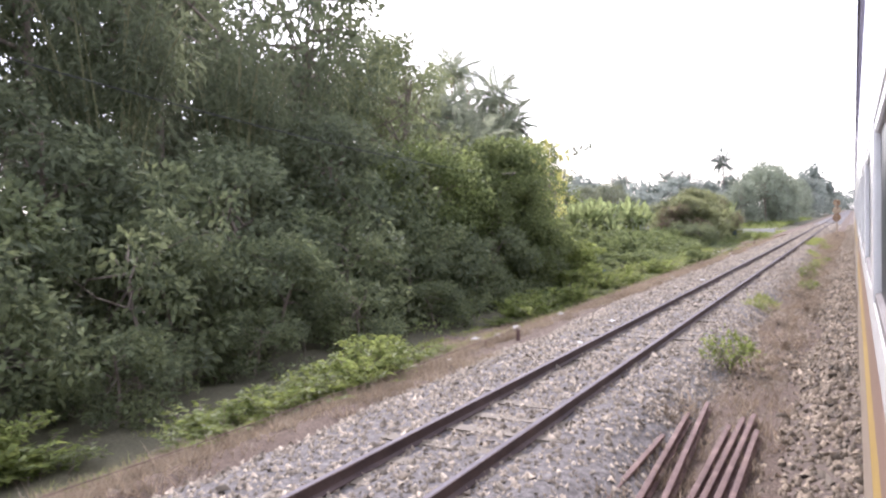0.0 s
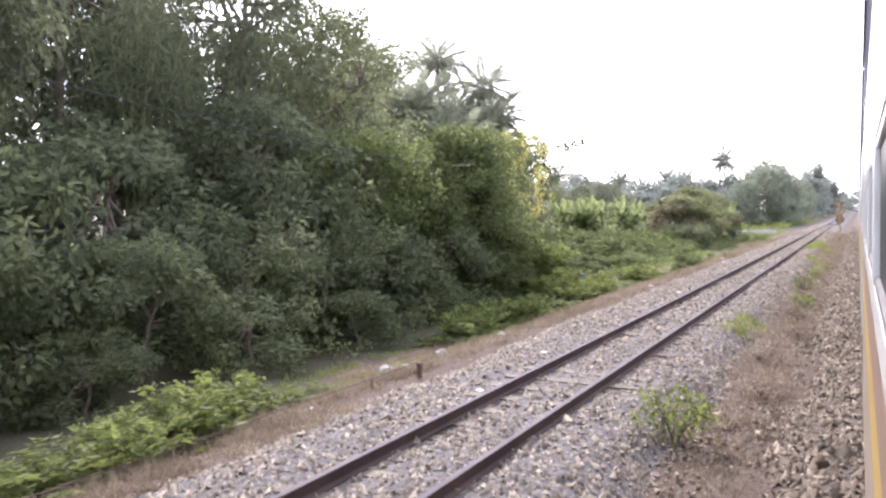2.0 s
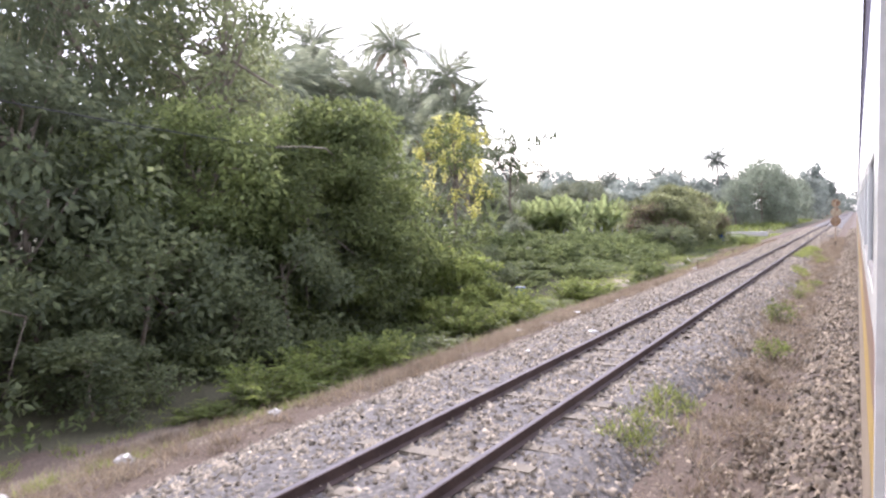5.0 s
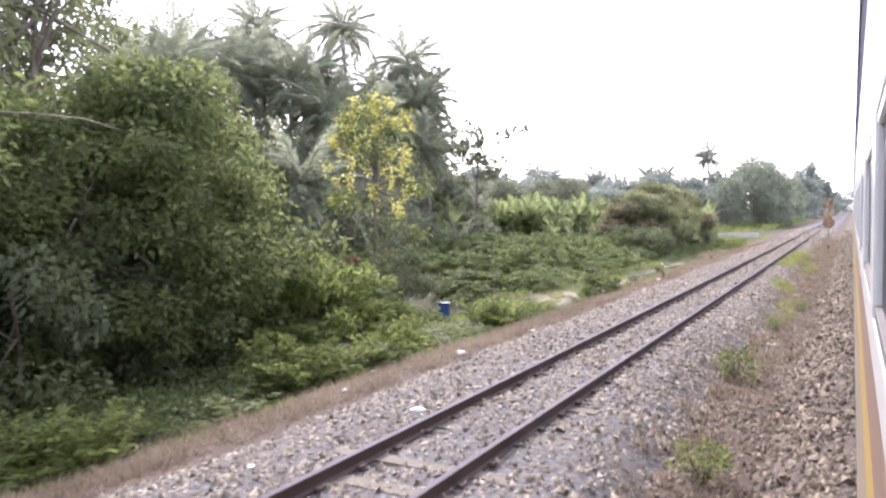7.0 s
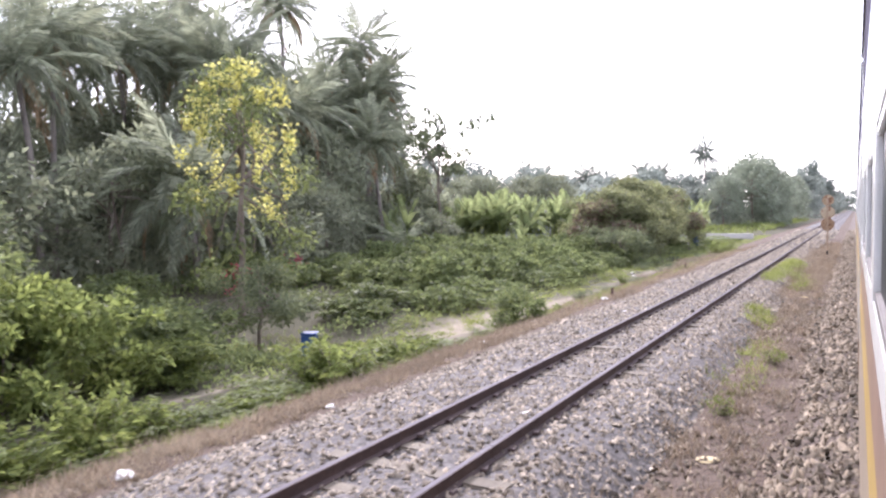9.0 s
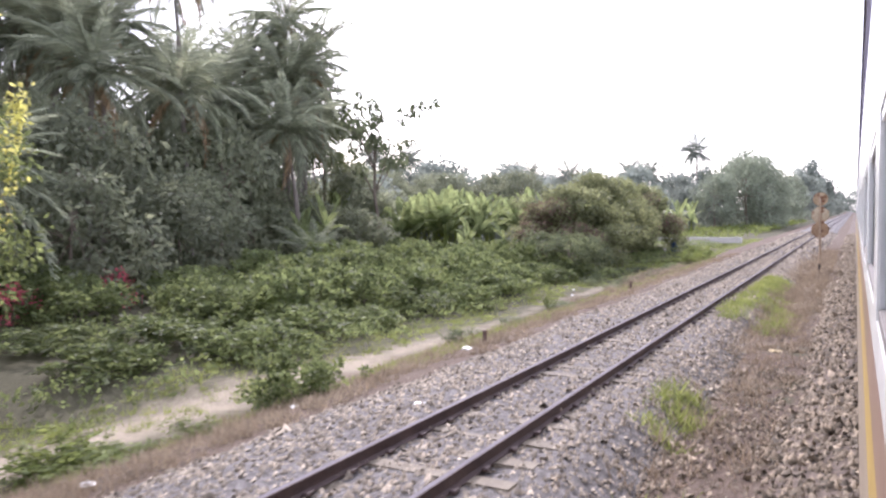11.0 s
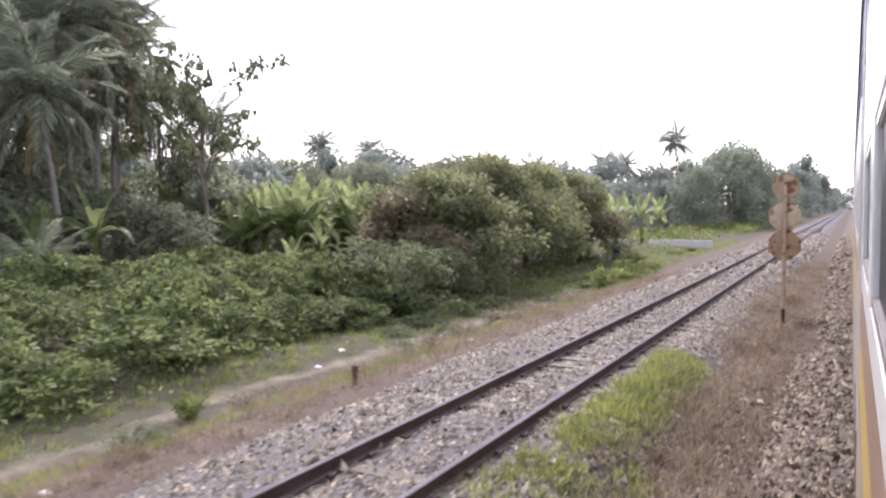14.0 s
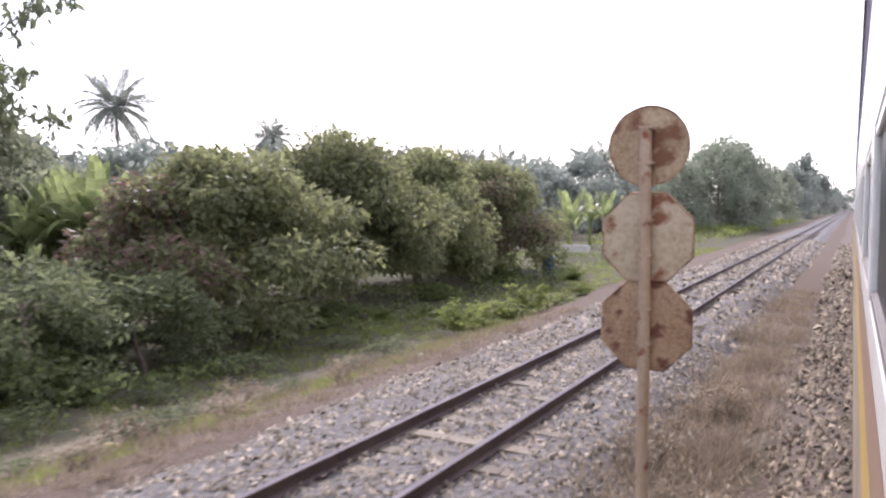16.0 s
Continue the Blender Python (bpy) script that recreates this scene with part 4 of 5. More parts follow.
weeds = [spray_shrub() for _ in range(3)]
verge_places = [(-8.24342, 7.2, 0.90, 0.48), (-7.95218, 8.6, 0.87, 0.64), (-7.83047, 9.8, 0.74, 0.88), (-8.08841, 11.2, 1.08, 1.27), (-8.17088, 12.6, 0.97, 0.57), (-7.81724, 13.6, 0.77, 0.40),
                (-8.79294, 10.4, 1.16, 1.17), (-8.82769, 7.6, 1.05, 0.89), (-9.08202, 4, 0.93, 0.68), (-8.73668, 2.4, 0.97, 0.94), (-9.07454, 0.6, 1.11, 0.90),
                (-8.19765, 25, 1.11, 1.16), (-7.8342, 26.8, 0.91, 0.56), (-8.72303, 27.3, 1.31, 0.59), (-9.47462, 24, 0.88, 0.67),
                (-8.6279, 30.6, 1.03, 1.04), (-8.10955, 32.2, 1.13, 0.74), (-8.09516, 33.6, 0.71, 1.12), (-8.85131, 34.6, 0.93, 0.63), (-8.32878, 35.6, 1.08, 0.66), (-8.40167, 37.2, 0.92, 1.22),
                (-9.12806, 32.4, 1.22, 1.10), (-9.37969, 35.2, 1.17, 1.08), (-9.13118, 38.6, 0.89, 1.05), (-8.37578, 40.6, 0.68, 0.82), (-8.83997, 42.4, 0.92, 0.86), (-8.43633, 43.8, 0.96, 0.59), (-8.69652, 46, 1.08, 0.72),
                (-9.32444, 60.5, 0.48, 0.61), (-8.66802, 64, 0.40, 0.31), (-12.6998, 83.2, 0.92, 0.58), (-11.5654, 84.6, 1.08, 0.34), (-11.0481, 87.2, 0.86, 0.42), 
                (-11.1991, 93, 0.89, 0.62), (-11.4308, 97, 1.25, 0.79), (-11.0076, 106, 1.05, 0.70), (-10.9852, 112, 0.92, 0.44), (-11.6582, 118, 0.96, 0.80)]
verge_places += [(-8.3, 33.0, 1.1, 1.1), (-8.9, 34.4, 1.15, 1.2), (-9.4, 33.3, 1.2, 1.0), (-8.6, 36.0, 1.0, 0.9), (-8.1, 31.5, 0.95, 0.8), (-9.0, 30.6, 1.15, 0.95), (-8.9, 32.0, 1.1, 1.3), (-9.6, 36.6, 1.1, 0.9)]
verge_places = [(x + (0.55 if 5 < y < 12.2 else 0), y, s, h) for x, y, s, h in verge_places]
verge_places += [(-8.4, 11.4, 1.2, 1.55), (-8.0, 12.0, 1.1, 1.3), (-8.5, 12.4, 1.1, 1.2), (-8.2, 10.9, 1.2, 1.45), (-7.9, 10.5, 1.2, 1.35), (-7.6, 10.9, 1.0, 1.15), (-8.2, 9.6, 1.1, 0.95), (-7.7, 9.0, 1.0, 0.85), (-7.5, 7.9, 0.95, 0.75), (-8.1, 8.3, 1.1, 0.85),
                 (-8.4, 6.4, 1.0, 0.75), (-8.6, 5.4, 0.9, 0.6), (-8.0, 13.1, 0.8, 0.6), (-8.7, 29.1, 1.1, 1.35), (-9.2, 29.6, 1.1, 1.2), (-8.3, 29.8, 0.9, 0.9), (-8.4, 34.9, 1.0, 0.9), (-9.2, 35.6, 1.1, 0.85)]
verge_places = [q for q in verge_places if not 25.5 < q[1] < 45]
verge_places += [(-9.2, 22.3, 1.1, 0.8), (-8.8, 23.2, 1.1, 0.95), (-9.6, 23.6, 1.2, 1.1), (-10.0, 22.6, 1.1, 1.0), (-9.0, 24.3, 1.1, 1.0), (-8.4, 24.4, 0.9, 0.75), (-9.5, 24.8, 1.2, 1.1), (-9.8, 21.4, 1.0, 0.7), (-9.3, 25.8, 1.1, 1.0), (-10.1, 24.2, 1.1, 1.0)]
for cx, cy, n, h in ((-8.9, 29.6, 5, 1.40), (-8.4, 31.4, 4, 1.15), (-8.8, 33.6, 4, 1.35), (-8.3, 35.6, 3, 0.5), (-9.2, 36.6, 3, 0.5), (-8.7, 39.6, 4, 0.95), (-9.3, 41.6, 2, 0.8), (-8.3, 43.4, 2, 0.35), (-8.2, 27.2, 2, 0.6)):
    for k in range(n):      # clumps with bare earth between them
        verge_places.append((cx + rng.normal(0, 0.32), cy + rng.normal(0, 0.38), rng.uniform(0.9, 1.25), h * rng.uniform(0.8, 1.25)))
verge_places = [q for q in verge_places if not (q[1] < 7.4 and abs(q[0] + 8.95) < 0.75)]
verge_places += [(-10.3, 5.3, 1.2, 1.25), (-10.0, 5.9, 1.1, 1.1), (-10.7, 5.8, 1.2, 1.35), (-8.1, 37.7, 1.25, 1.3), (-8.8, 38.2, 1.2, 1.25), (-8.0, 38.3, 1.0, 0.95), (-9.2, 33.8, 1.3, 0.85), (-9.6, 34.6, 1.25, 0.8), (-9.0, 35.0, 1.1, 0.7),
                 (-8.2, 80.2, 1.2, 1.2), (-8.5, 81.4, 1.3, 1.4), (-8.3, 82.8, 1.2, 1.2), (-8.5, 84.6, 1.3, 1.3), (-8.6, 86.8, 1.2, 1.1), (-9.2, 89.0, 1.3, 0.85), (-9.2, 92.0, 1.2, 0.8), (-9.9, 83.0, 1.2, 0.6), (-10.3, 86.0, 1.3, 0.7), (-8.6, 37.8, 1.2, 1.3)]
verge_places = [(x - (0.45 if 19 < y < 40 and x > -8.7 else 0), y, k, h) for x, y, k, h in verge_places]
spread(weeds, verge_places, "green shrubs along the verge")
leafy = [shrub("leafy_bush", "rounded fresh green bush behind the verge weeds", M_SHRUB, 5200, 0.15, 0.07, 1.75, 1.35, cat="bush") for _ in range(2)]
spread(leafy, [(-11.9, 33.4, 1.05, 1.1), (-12.4, 36.6, 0.9, 0.5), (-12.3, 34.9, 1.1, 0.95), (-11.2, 31.8, 0.9, 0.8)] , "green bushes behind the verge")
dry_weed = [shrub("dry_weed", "withered grey-brown weed on the verge", M_STRAW, 340, 0.09, 0.022, 0.42, 0.36, cat="weed") for _ in range(2)]
spread(dry_weed, [(-7.9, 66.0, 1.0, 0.8), (-8.3, 68.2, 1.1, 0.9), (-7.5, 69.4, 0.9, 0.8), (-8.4, 70.6, 1.2, 1.0), (-7.8, 71.9, 1.0, 0.8), (-8.6, 73.0, 1.1, 1.1), (-7.6, 74.4, 0.9, 0.9), (-8.2, 75.8, 1.0, 0.8), (-7.9, 63.4, 1.0, 0.7), (-8.5, 61.0, 0.9, 0.7),
                  (-1.3, 68.6, 0.9, 0.8), (-1.0, 70.4, 1.1, 0.9), (-1.7, 71.8, 1.2, 1.0), (-1.9, 66.8, 1.0, 0.8), (-1.5, 74.2, 1.2, 1.0), (-1.2, 15.6, 0.9, 0.7), (-1.4, 18.2, 1.0, 0.7), (-1.1, 21.4, 0.9, 0.7), (-1.5, 24.6, 0.9, 0.7)], "withered weeds")
mound = [shrub("scrub_bush", "low scrub bush overgrown with creepers", M_SCRUB, 2300, 0.185, 0.105, 1.35, 1.35) for _ in range(3)]
mound_places = [(-13.4, 34.2, 1.1, 0.9), (-12.9, 32.2, 1, 0.9), (-13.2, 36.8, 1, 0.92), (-15.4, 39.4, 1.2, 0.9), (-14.6, 46.6, 0.9, 0.50), (-15.2, 48.5, 1.08, 0.62),
                (-13.2, 51.6, 0.945, 0.68), (-15.8, 51, 1.08, 0.74), (-12.7, 54.2, 0.72, 0.46), (-13, 57.4, 0.9, 0.59), (-12.6, 60, 0.9, 0.65), (-14.4, 59, 1.035, 0.78), (-13, 62.6, 0.945, 0.74), (-12.8, 65, 0.9, 0.78),
                (-14.6, 64.6, 1.08, 0.87), (-13, 67.4, 0.9, 0.81), (-12.4, 69.4, 0.8, 0.6), (-14.8, 70.4, 1.08, 0.99), (-16.6, 62, 1.17, 0.74), (-17.4, 67.4, 1.26, 0.87), (-18.2, 56, 1.26, 0.68),
                (-18.6, 72.6, 1.26, 0.93), (-17.6, 52.4, 1.08, 0.81), (-8.15, 45.7, 0.55, 0.65), (-13.4, 81.6, 0.63, 0.37), (-13.6, 88.6, 0.72, 0.37), (-14.4, 95, 0.72, 0.37),
                (-18.6, 47.8, 1.1, 0.42), (-22, 56, 1.26, 0.74), (-21.6, 50.8, 1.17, 0.74), (-20.6, 64, 1.26, 0.74), (-18.2, 41.5, 1.2, 0.85), (-21.5, 43, 1.3, 1.10), (-12.4, 49.3, 0.8, 0.55), (-14.6, 53.2, 1.2, 0.95), (-16.8, 56.6, 1.3, 1.0), (-14.2, 56.2, 1.0, 0.8), (-16.2, 59.6, 1.2, 0.95), (-18.8, 61.2, 1.4, 1.0), (-15.6, 66.4, 1.2, 1.0), (-19.6, 69.0, 1.4, 1.0), (-16.2, 72.4, 1.2, 1.05), (-13.2, 71.8, 0.9, 0.85), (-22.5, 60.0, 1.4, 1.0), (-23.5, 67.0, 1.4, 1.0), (-24.5, 75.0, 1.4, 1.0), (-20.5, 77.0, 1.3, 0.9), (-20.2, 54.6, 1.2, 0.6), (-24.5, 51.0, 1.3, 0.9)]
mound_places = [(x, y, s, h * (1.3 if y > 49 and x < -13.6 else 0.95)) for x, y, s, h in mound_places]
spread(mound, mound_places, "overgrown bushes beside the path")
small_tree = tree("small_tree", "small dark round-crowned tree in the hollow beside the path", 2.4, 1.3, 0.85, 3400, 0.13, 0.06, M_DARKBUSH, k=34, trunk_r=0.055, count=16)
small_tree.matrix_basis = at(-14.75, 42.4, 10)
red = shrub("red_flower_bush", "bush with red blossom among the scrub", M_RED, 340, 0.13, 0.08, 1.1, 0.8)
red.matrix_basis = at(-22.3, 49.2, 0, 1.0, 1.0)
red["group"] = "red-flowered bushes"
copy_thing(red, at(-22.9, 53.1, 80, 0.9, 1.1))
dark_under = [tree("grove_bush", "dark bushy undergrowth in the shade", 5.2, 2.9, 0.2, 3000, 0.34, 0.15, M_GROVE, k=64, trunk_r=0.09, droop=0.4, count=10, cat="bush") for _ in range(2)]
spread(dark_under, [(-26.5, 47.0, 1.1, 1.2), (-25.0, 53.0, 1.0, 0.9), (-29.0, 55.5, 1.2, 1.2), (-28.5, 61.0, 1.1, 1.1), (-31.0, 66.0, 1.2, 1.3), (-33.5, 70.5, 1.2, 1.0), (-33, 77, 1.0, 0.65), (-36, 63, 1.3, 1.5),
                    (-39, 73, 1.3, 0.9), (-34, 52, 1.3, 1.4), (-26.5, 58, 0.9, 0.7), (-38, 81, 1.3, 0.75), (-43, 58, 1.4, 1.6), (-35, 88, 1.2, 1.1), (-44, 83, 1.3, 0.9), (-28, 42, 1.2, 1.2),
                    (-36, 42, 1.3, 1.5), (-42, 48, 1.4, 1.7), (-24, 8, 1.3, 1.3), (-24.5, 16, 1.3, 1.3), (-26, 24, 1.3, 1.3), (-25, 0, 1.3, 1.3), (-31, 12, 1.4, 1.4), (-20.5, 19.5, 1.1, 1.1), (-20, 6, 1.1, 1.1), (-31, 31, 1.3, 1.4), (-20, -3, 1.2, 1.2), (-32, 2, 1.4, 1.5), (-33, 22, 1.5, 1.6), (-32.8, 83.6, 1.05, 1.0), (-36.2, 84.5, 1.1, 1.1), (-30.5, 77.5, 1.0, 0.75), (-44, 66, 1.4, 1.6), (-47, 54, 1.5, 1.8), (-40, 64, 1.3, 1.4)], "dark undergrowth")
bushb = [shrub("track_weed", "small green weed between the tracks", M_SHRUB, 420, 0.075, 0.03, 0.45, 0.34) for _ in range(2)]
spread(bushb, [(-1.85, 12.9, 1.3, 1.25), (-1.55, 31.4, 1.0, 1.0), (-1.3, 26.6, 0.7, 0.6), (-1.5, 36.8, 0.5, 0.5), (-1.2, 40.5, 0.5, 0.4)], "weeds between the tracks")
path_weed = [shrub("path_weed", "small dark green weed at the edge of the path", M_DARKBUSH, 520, 0.08, 0.035, 0.42, 0.4) for _ in range(2)]
spread(path_weed, [(-8.9, 66.4, 1.0, 0.7), (-8.7, 67.9, 1.2, 0.8), (-9.0, 69.6, 1.0, 0.6), (-8.6, 71.2, 1.3, 0.9), (-9.1, 72.4, 1.1, 0.8), (-8.8, 74.3, 1.0, 0.7), (-8.5, 76.1, 1.2, 0.9), (-8.9, 78.0, 1.3, 1.1),
                   (-10.6, 68.6, 1.1, 0.8), (-10.9, 70.6, 1.3, 0.9), (-10.7, 73.0, 1.2, 0.8), (-11.0, 75.6, 1.4, 1.0), (-10.8, 78.6, 1.2, 0.8), (-8.2, 58.6, 1.0, 0.7), (-8.5, 55.4, 1.1, 0.7), (-8.3, 52.0, 1.0, 0.8)], "small weeds beside the path")

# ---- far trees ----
# haze on these trees is leaf colour only, greyed with distance
far_tree = [tree("far_tree", "far tree of the tree line with haze painted into its leaf colour", 10.5, 4.6, 1.0, 1900, 0.84, 0.44, M_FAR_HAZE, k=70, trunk_r=0.2, droop=0.3, count=10) for _ in range(3)]
far_places = [(-17.2, 178, 1.0, 1.14), (-20.8, 186, 1.05, 1.18), (-14.6, 188, 0.9, 1.06), (-18.5, 196, 1.05, 1.2),  (-21, 168, 0.8, 0.75), (-25, 176, 0.9, 0.8), (-14.5, 184, 0.7, 0.5), (-28, 192, 1.05, 1.08), (-33, 196, 1.1, 1.05), (-38.5, 203, 1.1, 1.05), (-16, 207, 1.0, 0.95),
              (-16, 352, 1.2, 1.85), (-17.5, 335, 1.3, 1.4), (-15.5, 305, 1.2, 1.15), (-17.5, 270, 1.1, 0.98), (-16, 245, 1.0, 0.95), (-18, 225, 1.0, 0.95), (-14.5, 380, 1.5, 1.54), (-13, 430, 1.5, 1.21), (-13.5, 500, 1.7, 1.32),
              (14, 420, 1.6, 1.10), (15, 520, 1.8, 1.21), (13, 330, 1.3, 1.15), (2, 640, 2.2, 1.32), (-12, 620, 2, 1.32),
              (-30, 160, 1, 0.83), (-35, 170, 1, 0.94), (-40, 160, 1.1, 0.88), (-44, 178, 1.1, 0.94), (-30, 143, 0.8, 0.66), (-38, 146, 0.9, 0.66), (-50, 165, 1.1, 0.88), (-56, 180, 1.2, 0.94), (-62, 195, 1.2, 0.99)]
for k in range(26):
    far_places.append((-46 - 4.6 * k + rng.normal(0, 3), 128 + 2.0 * k + rng.normal(0, 8), rng.uniform(0.9, 1.2), rng.uniform(0.75, 1.05)))
for k in range(14):
    far_places.append((-44 - 5.0 * k + rng.normal(0, 2), 98 + 1.2 * k + rng.normal(0, 4), rng.uniform(0.75, 1.0), rng.uniform(0.58, 0.76) + 0.045 * min(k, 8)))
hazy = [tree("far_tree", "tall dark tree beyond the culvert with haze painted into its leaf colour", 10.5, 4.6, 1.0, 3800, 0.53, 0.27, M_MIDFAR_HAZE, k=60, trunk_r=0.2, droop=0.3, count=14, size=(0.2, 0.42)) for _ in range(2)]
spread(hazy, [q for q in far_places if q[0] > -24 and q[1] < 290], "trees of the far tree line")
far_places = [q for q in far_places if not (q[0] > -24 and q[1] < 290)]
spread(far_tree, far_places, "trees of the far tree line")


def scrub_cover(name, label, mat, n, x0, x1, y0, y1, L, W, hmax, clear=True):
    """Low tangled growth over the waste ground, thicker in patches."""
    x, y = rng.uniform(x0, x1, n), rng.uniform(y0, y1, n)
    d = 0.45 + fbm(x, y, 3.2, 7.7) * 1.5
    keep = rng.random(n) < d
    if clear:
        keep &= x < path_x(y) - 0.9 - 0.5 * fbm(y, y, 3.0)
    keep &= ~((np.abs(x + 13.2) < 2.4) & (np.abs(y - 41.8) < 1.9))      # trodden clearing round the bin
    x, y, d = x[keep], y[keep], d[keep]
    z = ground_z(x, y) + np.clip(d, 0, 1.2) * hmax * rng.uniform(0.15, 1, len(x)) ** 0.5
    way = rng.normal(size=(len(x), 3)) + [0, 0, 0.2]
    v, f = leaves(np.stack([x, y, z], -1), way, L, W)
    ob = new(name, mesh_of(name, v, f, mat))
    tagged(ob, label, "scrub", kind="stuff")


scrub_cover("scrub", "low green scrub and creepers on waste ground", M_SCRUB, 95000, -30, -10, 18, 112, 0.15, 0.08, 0.55)
scrub_cover("verge_scrub", "low tangled weeds between the verge and the trees", M_SCRUB, 16000, -12.6, -9.3, 25, 41, 0.14, 0.07, 0.30, clear=False)
# far growth shares the haze-greyed leaf colour
scrub_cover("far_scrub", "rough growth below the far trees", M_FAR_HAZE, 40000, -110, -28, 85, 210, 0.6, 0.3, 1.6)
scrub_cover("lineside_scrub", "green growth along the far verge", M_SHRUB, 14000, -22, -9.8, 122, 260, 0.4, 0.2, 0.8)


# ---- grass ----
def grass(name, label, mat, n, spots, L, W, rise=0.75):
    """Blades: one bent triangle each, gathered in tufts over (x0, x1, y0, y1, share) spots."""
    share = np.array([s[4] for s in spots], dtype=float)
    vs = []
    for s, k in zip(spots, (n * share / share.sum()).astype(int)):
        c = np.stack([rng.uniform(s[0], s[1], max(k // 26, 1)), rng.uniform(s[2], s[3], max(k // 26, 1))], -1)
        p = np.repeat(c, 26, 0) + rng.normal(0, 0.09, (len(c) * 26, 2))
        z = np.maximum(ground_z(p[:, 0], p[:, 1]), np.where((p[:, 0] > BX[0]) & (p[:, 0] < BX[-1]), bed_z(BX, BZ, p[:, 0], p[:, 1]), -9))
        base = np.concatenate([p, z[:, None] - 0.01], 1)
        m = len(base)
        d = rng.normal(size=(m, 3)) * [0.6, 0.6, 0.15] + [0, 0, rise]
        ln = L * rng.uniform(0.4, 1.3, (m, 1)) * np.repeat(rng.uniform(0.5, 1.3, (len(c), 1)), 26, 0)
        side = unit(rng.normal(size=(m, 3)) * [1, 1, 0]) * W
        vs.append(np.stack([base - side, base + side, base + unit(d) * ln], 1).reshape(-1, 3))
    v = np.concatenate(vs)
    ob = new(name, mesh_of(name, v, np.arange(len(v)).reshape(-1, 3), mat))
    tagged(ob, label, "grass", kind="stuff")


grass("dry_grass", "dry straw-coloured grass on the railway verge", M_STRAW, 132000,
      [(-8.4, -6.7, 2, 80, 4), (-8.2, -6.8, 4, 16, 2), (-2.0, -0.8, 4, 82, 3.8), (-9.2, -7.4, 40, 85, 2), (-1.9, -0.9, 60, 90, 2.4), (-7.4, -6.6, 3, 60, 1.5), (-7.9, -6.5, 22, 46, 3.2), (-9.6, -8.6, 16, 24, 0.8), (-2.1, -1.0, 53, 63, 0.8), (-7.0, -6.0, 46, 82, 1.2), (-7.2, -5.8, 2, 12.5, 1.6)], 0.20, 0.008)
grass("dry_stalks", "long dry grass stalks leaning over the ballast edge", M_STRAW, 8200,
      [(-2.2, -0.9, 62, 82, 1.6), (-2.0, -0.9, 67, 73, 1.4), (-7.6, -6.6, 4, 40, 0.8), (-9.6, -7.0, 60, 80, 1.3)], 0.46, 0.006, rise=0.3)
grass("green_grass", "green grass and small weeds beside the line", M_GRASS, 110000,
      [(-9.2, -8.0, 3, 45, 2), (-9.0, -7.9, 45, 85, 2.2), (-13, -10.0, 44, 84, 4), (-12.6, -9.3, 80, 130, 4), (-2.65, -1.95, 59.3, 64.4, 1.15), (-2.75, -1.6, 56.0, 59.6, 0.5), (-2.75, -2.2, 53.5, 56.5, 0.22), (-1.9, -1.3, 53, 57, 0.3), (-2.2, -1.7, 44.5, 47.0, 0.22), (-1.8, -1.2, 38, 43, 0.12), (-2.4, -1.9, 20, 23, 0.15),
       (-8.6, -7.0, 48, 82, 1.6), (-10.4, -9.9, 8, 24, 0.4), (-15.8, -11.2, 39.2, 44.2, 1.1)], 0.18, 0.009)


# ---- lineside signs and rubbish ----
def stop_sign():
    s = tagged(new("lineside_sign"), "rusty sign post seen from behind with three plates", "railway sign")
    s.matrix_basis = pose(-1.24, 69.4, -0.5)
    v, f = tube([(0, 0, 0.0), (0, 0, 0.58)], 0.04, 14)
    arr_part("post_foot", v, f, M_BLACK, s, smooth=True, label="black painted foot of the post")
    v, f = tube([(0, 0, 0.58), (0, 0, 2.2), (-0.012, 0, 3.30)], 0.041, 14)
    arr_part("post", v, f, M_POST, s, smooth=True)
    for name, z, r, seg, turn in (("round_plate", 3.18, 0.272, 48, 0), ("upper_octagon_plate", 2.55, 0.335, 8, 22.5), ("lower_octagon_plate", 1.94, 0.335, 8, 22.5)):
        bm = bmesh.new()
        bmesh.ops.create_cone(bm, cap_ends=True, segments=seg, radius1=r, radius2=r, depth=0.006, matrix=Matrix.Rotation(radians(turn), 4, 'Z'))
        bmesh.ops.bevel(bm, geom=[e for e in bm.edges if abs(e.verts[0].co.z - e.verts[1].co.z) < 1e-5], offset=0.002, segments=1, affect='EDGES')
        bmesh.ops.rotate(bm, verts=bm.verts, matrix=Matrix.Rotation(math.pi / 2, 3, 'X'))
        bmesh.ops.translate(bm, verts=bm.verts, vec=(0.0, 0.046, z))
        plate_mat = {"round_plate": M_SIGN, "upper_octagon_plate": M_SIGN_PALE, "lower_octagon_plate": M_SIGN_BROWN}[name]
        pl = part(name, bm, plate_mat, s)
        ring = [(math.cos(a) * r, 0.043, z + math.sin(a) * r) for a in [radians(turn) + 2 * math.pi * i / seg for i in range(seg + 1)]]
        v, f = tube(ring, 0.007, 5)
        arr_part("rim", v, f, M_SIGN_BROWN, pl, label="rust-brown rolled rim")
        for dz in (-0.12, 0.12):
            part("bracket", box_bm((-0.05, -0.04, z + dz - 0.012), (0.05, 0.043, z + dz + 0.012), 0.003), M_POST, pl)


stop_sign()


